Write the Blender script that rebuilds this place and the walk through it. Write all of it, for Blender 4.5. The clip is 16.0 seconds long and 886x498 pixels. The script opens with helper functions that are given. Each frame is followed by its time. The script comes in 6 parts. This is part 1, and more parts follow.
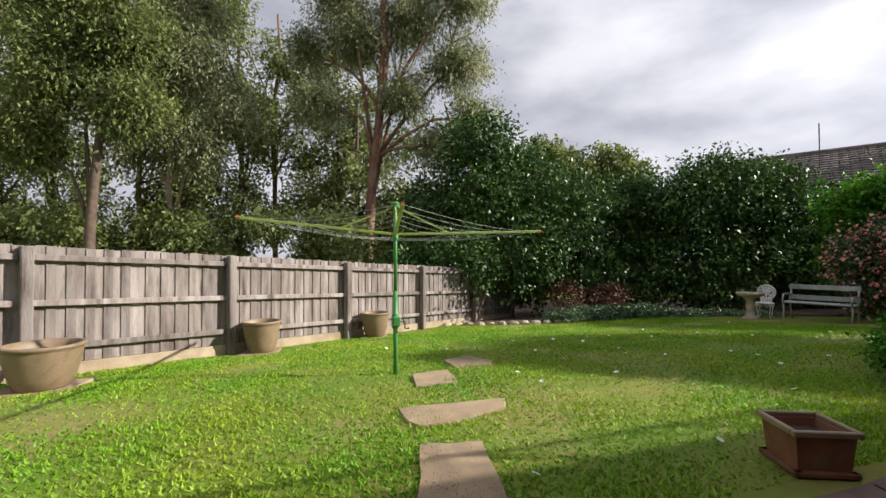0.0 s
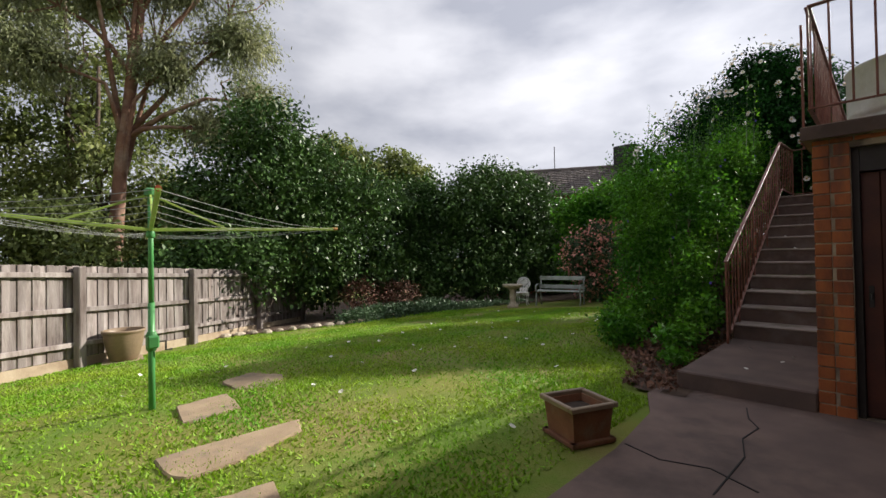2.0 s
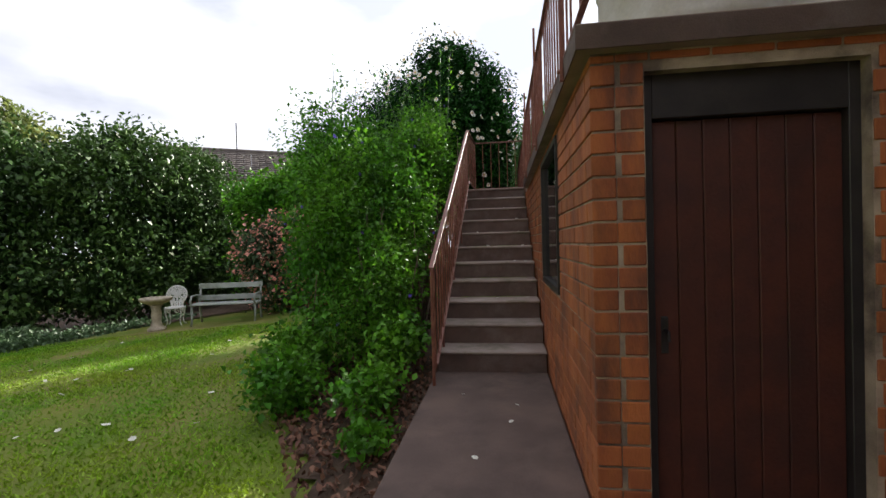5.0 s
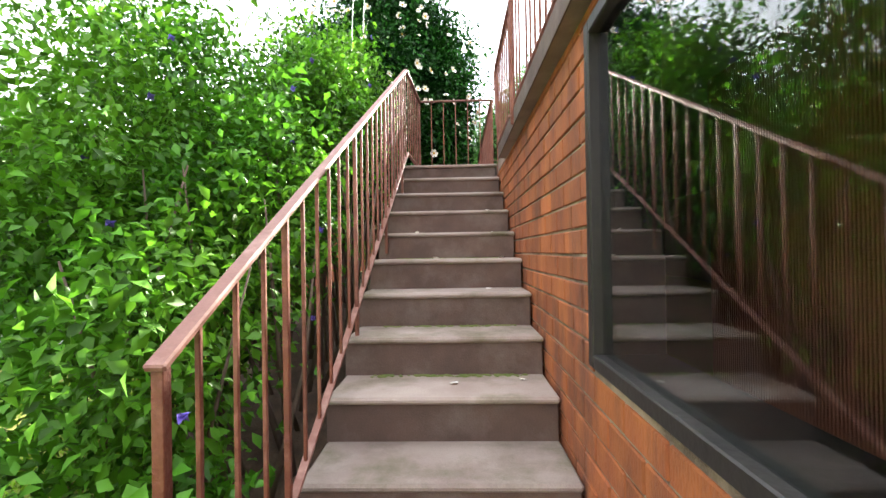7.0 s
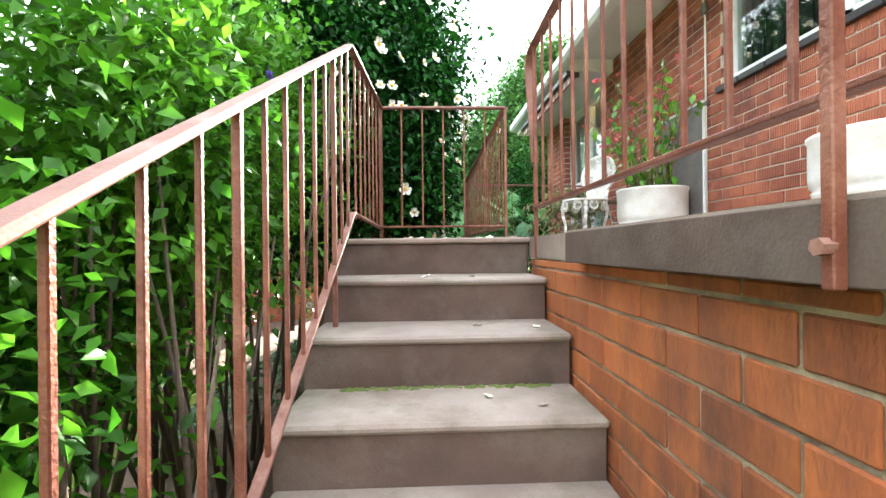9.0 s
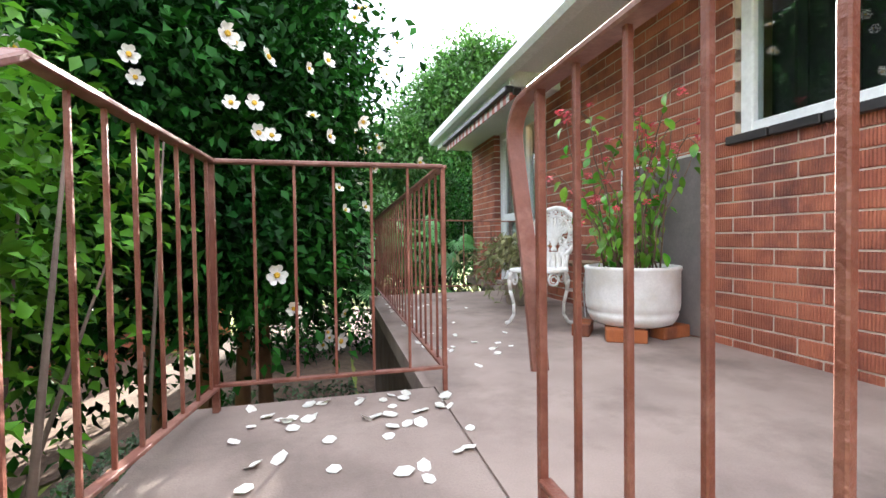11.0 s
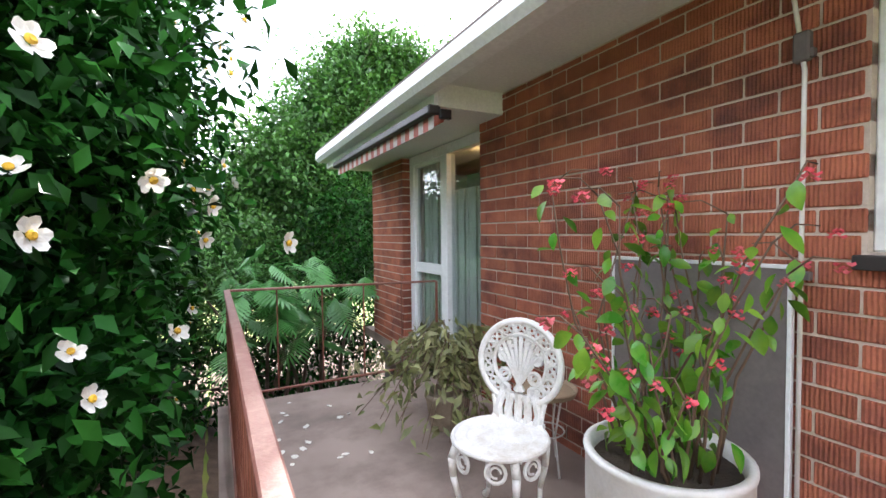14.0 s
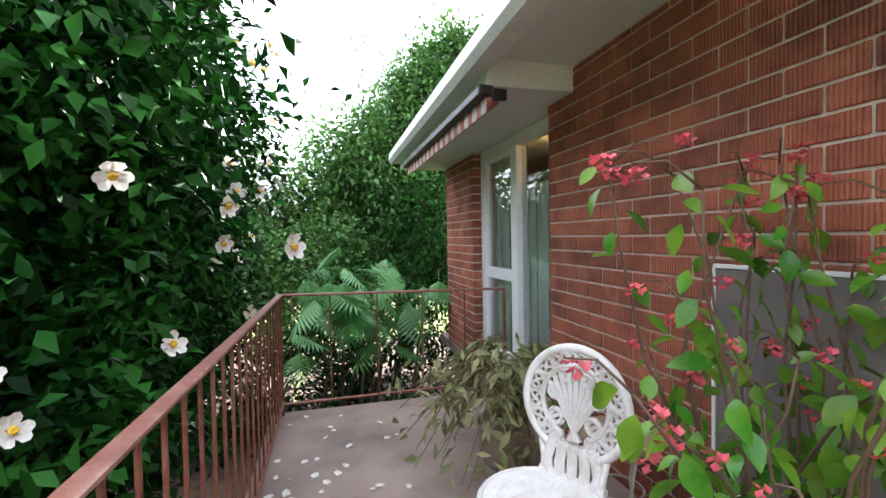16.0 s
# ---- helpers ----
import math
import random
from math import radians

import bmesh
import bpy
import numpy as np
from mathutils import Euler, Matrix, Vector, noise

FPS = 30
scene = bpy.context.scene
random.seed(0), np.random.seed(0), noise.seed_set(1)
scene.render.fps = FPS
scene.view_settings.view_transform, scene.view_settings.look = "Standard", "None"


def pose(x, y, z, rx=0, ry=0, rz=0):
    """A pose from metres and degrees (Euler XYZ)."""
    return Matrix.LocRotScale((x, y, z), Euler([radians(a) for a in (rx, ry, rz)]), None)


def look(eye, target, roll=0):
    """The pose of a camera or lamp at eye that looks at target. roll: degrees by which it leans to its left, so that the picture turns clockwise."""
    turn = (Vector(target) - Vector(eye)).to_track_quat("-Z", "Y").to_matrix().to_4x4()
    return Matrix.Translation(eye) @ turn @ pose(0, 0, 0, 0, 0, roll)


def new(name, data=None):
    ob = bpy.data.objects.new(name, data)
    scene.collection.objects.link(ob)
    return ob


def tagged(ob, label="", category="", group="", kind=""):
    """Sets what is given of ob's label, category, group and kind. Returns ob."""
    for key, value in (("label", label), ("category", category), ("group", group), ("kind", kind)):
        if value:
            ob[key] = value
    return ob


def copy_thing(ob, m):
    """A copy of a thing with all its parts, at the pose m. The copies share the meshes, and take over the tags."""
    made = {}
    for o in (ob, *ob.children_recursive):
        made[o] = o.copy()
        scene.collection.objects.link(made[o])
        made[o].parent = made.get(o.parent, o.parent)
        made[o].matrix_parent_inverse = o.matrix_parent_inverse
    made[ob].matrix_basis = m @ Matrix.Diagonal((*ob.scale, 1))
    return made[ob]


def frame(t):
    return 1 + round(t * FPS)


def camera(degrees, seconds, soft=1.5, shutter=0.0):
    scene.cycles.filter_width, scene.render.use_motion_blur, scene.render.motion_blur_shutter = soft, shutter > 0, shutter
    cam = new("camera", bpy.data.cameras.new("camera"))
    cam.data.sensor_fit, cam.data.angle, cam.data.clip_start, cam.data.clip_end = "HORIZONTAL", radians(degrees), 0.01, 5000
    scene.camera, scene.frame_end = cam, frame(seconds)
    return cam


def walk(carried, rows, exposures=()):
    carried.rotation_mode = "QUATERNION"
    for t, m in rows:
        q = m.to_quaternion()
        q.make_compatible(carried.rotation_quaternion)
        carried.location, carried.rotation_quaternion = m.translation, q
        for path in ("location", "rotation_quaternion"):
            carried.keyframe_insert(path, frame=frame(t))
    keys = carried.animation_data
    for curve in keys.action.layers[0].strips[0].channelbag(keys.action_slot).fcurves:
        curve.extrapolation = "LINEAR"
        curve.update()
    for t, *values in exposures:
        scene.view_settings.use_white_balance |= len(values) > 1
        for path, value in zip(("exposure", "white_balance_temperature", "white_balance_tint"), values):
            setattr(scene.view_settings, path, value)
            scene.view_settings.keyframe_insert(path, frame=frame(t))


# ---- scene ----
cam = camera(90.2, 16.0)
PATH = [
    (0, (0.759, -9.911, -0.944), (-1.142, -9.293, -0.903), -0.2),
    (0.5, (0.683, -9.893, -0.935), (-1.109, -9.006, -0.898), -0.3),
    (1, (0.574, -9.874, -0.929), (-1.077, -8.746, -0.898), -0.6),
    (1.5, (0.487, -9.868, -0.932), (-1.044, -8.581, -0.902), -0.8),
    (2, (0.401, -9.787, -0.94), (-1.019, -8.378, -0.912), -1.0),
    (2.5, (0.256, -9.552, -0.94), (-1.066, -8.051, -0.918), -1.1),
    (3, (0.035, -9.228, -0.952), (-1.148, -7.615, -0.934), -1.2),
    (3.5, (-0.152, -8.853, -0.95), (-1.171, -7.133, -0.941), -1.2),
    (4, (-0.268, -8.39, -0.958), (-1.05, -6.549, -0.945), -1.2),
    (4.5, (-0.334, -7.842, -0.925), (-0.85, -5.91, -0.937), -1.4),
    (5, (-0.374, -7.271, -0.88), (-0.643, -5.29, -0.905), -1.5),
    (5.2, (-0.39, -7.03, -0.88), (-0.63, -5.045, -0.905), -1.4),
    (7.3, (-0.43, -4.027, -0.881), (-0.468, -2.028, -0.847), -1.2),
    (7.5, (-0.437, -3.736, -0.844), (-0.462, -1.737, -0.793), -1.4),
    (8, (-0.507, -3.146, -0.574), (-0.475, -1.146, -0.558), -0.5),
    (8.5, (-0.517, -2.66, -0.304), (-0.466, -0.661, -0.297), -0.4),
    (9, (-0.542, -2.257, -0.058), (-0.461, -0.258, -0.058), -0.6),
    (9.2, (-0.555, -2.093, 0.02), (-0.435, -0.096, 0.012), -0.6),
    (11.3, (-0.387, -0.775, 0.72), (0.145, 1.152, 0.668), -0.8),
    (11.5, (-0.385, -0.661, 0.776), (0.191, 1.254, 0.722), -0.8),
    (12, (-0.388, -0.377, 0.92), (0.304, 1.499, 0.862), -0.7),
    (12.5, (-0.313, -0.134, 1.039), (0.482, 1.7, 0.978), -0.5),
    (13, (-0.276, 0.09, 1.154), (0.607, 1.883, 1.084), -0.6),
    (13.5, (-0.153, 0.285, 1.23), (0.764, 2.061, 1.154), -0.8),
    (14, (-0.031, 0.466, 1.264), (0.883, 2.243, 1.192), -0.6),
    (14.5, (0.087, 0.671, 1.252), (0.977, 2.461, 1.182), -0.6),
    (15, (0.179, 0.817, 1.241), (1.026, 2.627, 1.171), -0.7),
    (15.5, (0.276, 0.848, 1.241), (0.999, 2.711, 1.176), -0.6),
    (16, (0.378, 0.723, 1.257), (0.876, 2.659, 1.201), -1.0),
]
walk(cam, [(t, look(eye, target, roll)) for t, eye, target, roll in PATH], exposures=[(0, 0.62, 6400, 11), (3.2, 0.55, 6400, 10), (4.0, 0.82, 6400, 9), (5.2, 1.35, 6400, 10), (7.3, 3.4, 6500, 6), (8.4, 3.55, 6300, 1), (9.2, 3.6, 6200, 0), (11.3, 3.15, 6100, 10), (14, 3.05, 6100, 12), (16, 2.85, 6100, 12)])

# ---- light ----
SUN_EL, SUN_AZ = radians(27.5), Vector((0.32, 0.947))
world = bpy.data.worlds.new("world")
scene.world = world
world.use_nodes = True


def wire(tree, a, b):
    tree.links.new(a, b)


def build_world():
    nt = world.node_tree
    n = nt.nodes
    n.clear()
    out, bg = n.new("ShaderNodeOutputWorld"), n.new("ShaderNodeBackground")
    sky = n.new("ShaderNodeTexSky")
    sky.sky_type, sky.sun_disc = "NISHITA", False
    sky.sun_elevation, sky.sun_rotation = SUN_EL, math.atan2(SUN_AZ.x, SUN_AZ.y)
    tint = n.new("ShaderNodeVectorMath")
    tint.operation = "SCALE"
    tint.inputs[3].default_value = 0.12
    wire(nt, sky.outputs[0], tint.inputs[0])
    co, mp = n.new("ShaderNodeTexCoord"), n.new("ShaderNodeMapping")
    mp.inputs["Scale"].default_value = (1.5, 1.5, 3.6)
    wire(nt, co.outputs["Generated"], mp.inputs[0])
    big, fine = n.new("ShaderNodeTexNoise"), n.new("ShaderNodeTexNoise")
    big.inputs["Scale"].default_value, big.inputs["Detail"].default_value = 1.1, 5
    fine.inputs["Scale"].default_value, fine.inputs["Detail"].default_value = 1.9, 7
    wire(nt, mp.outputs[0], big.inputs["Vector"])
    wire(nt, mp.outputs[0], fine.inputs["Vector"])
    cover, shade = n.new("ShaderNodeValToRGB"), n.new("ShaderNodeValToRGB")
    cover.color_ramp.elements[0].position, cover.color_ramp.elements[1].position = 0.30, 0.42
    shade.color_ramp.elements[0].position, shade.color_ramp.elements[1].position = 0.36, 0.66
    shade.color_ramp.elements[0].color, shade.color_ramp.elements[1].color = (0.52, 0.54, 0.62, 1), (0.98, 0.98, 1.03, 1)
    wire(nt, big.outputs["Fac"], cover.inputs[0])
    wire(nt, fine.outputs["Fac"], shade.inputs[0])
    mix = n.new("ShaderNodeMix")
    mix.data_type = "RGBA"
    wire(nt, cover.outputs[0], mix.inputs[0])
    wire(nt, tint.outputs[0], mix.inputs[6])
    wire(nt, shade.outputs[0], mix.inputs[7])
    # cloud is brighter towards the sun
    aim, near, gain = n.new("ShaderNodeVectorMath"), n.new("ShaderNodeMapRange"), n.new("ShaderNodeVectorMath")
    aim.operation, gain.operation = "DOT_PRODUCT", "SCALE"
    aim.inputs[1].default_value = Vector((SUN_AZ.x, SUN_AZ.y, math.tan(SUN_EL))).normalized()
    wire(nt, co.outputs["Generated"], aim.inputs[0])
    near.inputs[1].default_value, near.inputs[2].default_value, near.inputs[3].default_value, near.inputs[4].default_value = 0.3, 1.0, 1.0, 1.45
    wire(nt, aim.outputs["Value"], near.inputs[0])
    wire(nt, mix.outputs[2], gain.inputs[0])
    wire(nt, near.outputs[0], gain.inputs[3])
    wire(nt, gain.outputs[0], bg.inputs[0])
    bg.inputs[1].default_value = 0.56
    wire(nt, bg.outputs[0], out.inputs[0])


build_world()
sun = new("sun", bpy.data.lights.new("sun", "SUN"))
sun.data.energy, sun.data.angle, sun.data.color = 5.0, radians(0.6), (1.0, 0.93, 0.82)
sun.matrix_world = look((0, 0, 0), (-SUN_AZ.x, -SUN_AZ.y, -math.tan(SUN_EL)))


# ---- materials ----
def material(name, col, col2=None, scale=8.0, rough=0.8, metal=0.0, bump=0.2, fine=60.0, spread=0.15, island=False, coat=0.0, spec=0.5, trans=0.0, stain=None, stain_scale=1.5, ridges=0.0, stretch=None):
    """A surface of two colours mixed by noise, with grain, relief, and, if asked, stains, a value that changes piece by piece, or light passing through."""
    m = bpy.data.materials.new(name)
    m.use_nodes = True
    nt = m.node_tree
    n = nt.nodes
    p, out = n["Principled BSDF"], n["Material Output"]
    p.inputs["Roughness"].default_value, p.inputs["Metallic"].default_value = rough, metal
    p.inputs["Coat Weight"].default_value = coat
    p.inputs["Specular IOR Level"].default_value = spec
    co = n.new("ShaderNodeTexCoord")
    geo = n.new("ShaderNodeNewGeometry")
    noise_a, noise_b = n.new("ShaderNodeTexNoise"), n.new("ShaderNodeTexNoise")
    noise_a.inputs["Scale"].default_value, noise_a.inputs["Detail"].default_value = scale, 6
    noise_b.inputs["Scale"].default_value, noise_b.inputs["Detail"].default_value = fine, 4
    place = geo.outputs["Position"]
    if stretch:
        mp = n.new("ShaderNodeMapping")
        mp.inputs["Scale"].default_value = stretch
        wire(nt, place, mp.inputs[0])
        place = mp.outputs[0]
    wire(nt, place, noise_a.inputs["Vector"])
    wire(nt, place, noise_b.inputs["Vector"])
    ramp = n.new("ShaderNodeMapRange")
    ramp.inputs[1].default_value, ramp.inputs[2].default_value = 0.35, 0.65
    wire(nt, noise_a.outputs["Fac"], ramp.inputs[0])
    mix = n.new("ShaderNodeMix")
    mix.data_type = "RGBA"
    c2 = col2 or tuple(c * 0.75 for c in col)
    mix.inputs[6].default_value, mix.inputs[7].default_value = (*col, 1), (*c2, 1)
    wire(nt, ramp.outputs[0], mix.inputs[0])
    colour = mix.outputs[2]
    if stain:
        ns, rs, ms = n.new("ShaderNodeTexNoise"), n.new("ShaderNodeMapRange"), n.new("ShaderNodeMix")
        ns.inputs["Scale"].default_value, ns.inputs["Detail"].default_value, ns.inputs["Roughness"].default_value = stain_scale, 8, 0.65
        wire(nt, place, ns.inputs["Vector"])
        rs.inputs[1].default_value, rs.inputs[2].default_value = 0.48, 0.72
        wire(nt, ns.outputs["Fac"], rs.inputs[0])
        ms.data_type = "RGBA"
        ms.inputs[7].default_value = (*stain, 1)
        wire(nt, rs.outputs[0], ms.inputs[0])
        wire(nt, colour, ms.inputs[6])
        colour = ms.outputs[2]
    hsv = n.new("ShaderNodeHueSaturation")
    add = n.new("ShaderNodeMath")
    add.operation = "MULTIPLY_ADD"
    add.inputs[1].default_value, add.inputs[2].default_value = 2 * spread, 1 - spread
    if island:
        wire(nt, geo.outputs["Random Per Island"], add.inputs[0])
    else:
        info = n.new("ShaderNodeObjectInfo")
        wire(nt, info.outputs["Random"], add.inputs[0])
    grain = n.new("ShaderNodeMath")
    grain.operation = "MULTIPLY_ADD"
    grain.inputs[1].default_value = 0.35
    wire(nt, noise_b.outputs["Fac"], grain.inputs[0])
    sub = n.new("ShaderNodeMath")
    sub.operation = "SUBTRACT"
    wire(nt, add.outputs[0], sub.inputs[0])
    sub.inputs[1].default_value = 0.175
    wire(nt, sub.outputs[0], grain.inputs[2])
    wire(nt, grain.outputs[0], hsv.inputs["Value"])
    wire(nt, colour, hsv.inputs["Color"])
    wire(nt, hsv.outputs[0], p.inputs["Base Color"])
    rr = n.new("ShaderNodeMath")
    rr.operation = "MULTIPLY_ADD"
    rr.inputs[1].default_value, rr.inputs[2].default_value = 0.25, rough - 0.12
    wire(nt, noise_a.outputs["Fac"], rr.inputs[0])
    wire(nt, rr.outputs[0], p.inputs["Roughness"])
    if bump:
        b = n.new("ShaderNodeBump")
        b.inputs["Strength"].default_value, b.inputs["Distance"].default_value = bump, 0.01
        height = noise_b.outputs["Fac"]
        if ridges:
            wave, sumn = n.new("ShaderNodeTexWave"), n.new("ShaderNodeMath")
            wave.bands_direction, wave.inputs["Scale"].default_value, wave.inputs["Distortion"].default_value = "Y", ridges, 1.2
            wire(nt, geo.outputs["Position"], wave.inputs["Vector"])
            sumn.operation = "ADD"
            wire(nt, wave.outputs["Fac"], sumn.inputs[0])
            wire(nt, height, sumn.inputs[1])
            height = sumn.outputs[0]
        wire(nt, height, b.inputs["Height"])
        wire(nt, b.outputs[0], p.inputs["Normal"])
    if trans:
        tr, ad = n.new("ShaderNodeBsdfTranslucent"), n.new("ShaderNodeMixShader")
        wire(nt, hsv.outputs[0], tr.inputs[0])
        ad.inputs[0].default_value = trans
        wire(nt, p.outputs[0], ad.inputs[1])
        wire(nt, tr.outputs[0], ad.inputs[2])
        wire(nt, ad.outputs[0], out.inputs[0])
    return m


def glass_material(name, tint=(0.9, 0.95, 0.95), rough=0.02):
    m = bpy.data.materials.new(name)
    m.use_nodes = True
    nt = m.node_tree
    n = nt.nodes
    n.remove(n["Principled BSDF"])
    gl, tr, mx, lw = n.new("ShaderNodeBsdfGlossy"), n.new("ShaderNodeBsdfTransparent"), n.new("ShaderNodeMixShader"), n.new("ShaderNodeLayerWeight")
    gl.inputs["Roughness"].default_value = rough
    tr.inputs[0].default_value = (*tint, 1)
    lw.inputs[0].default_value = 0.5
    pw, ml = n.new("ShaderNodeMath"), n.new("ShaderNodeMath")
    pw.operation, ml.operation = "POWER", "MULTIPLY_ADD"
    pw.inputs[1].default_value, ml.inputs[1].default_value, ml.inputs[2].default_value = 3.5, 0.85, 0.06
    wire(nt, lw.outputs["Facing"], pw.inputs[0])
    wire(nt, pw.outputs[0], ml.inputs[0])
    wire(nt, ml.outputs[0], mx.inputs[0])
    wire(nt, tr.outputs[0], mx.inputs[1])
    wire(nt, gl.outputs[0], mx.inputs[2])
    wire(nt, mx.outputs[0], n["Material Output"].inputs[0])
    return m


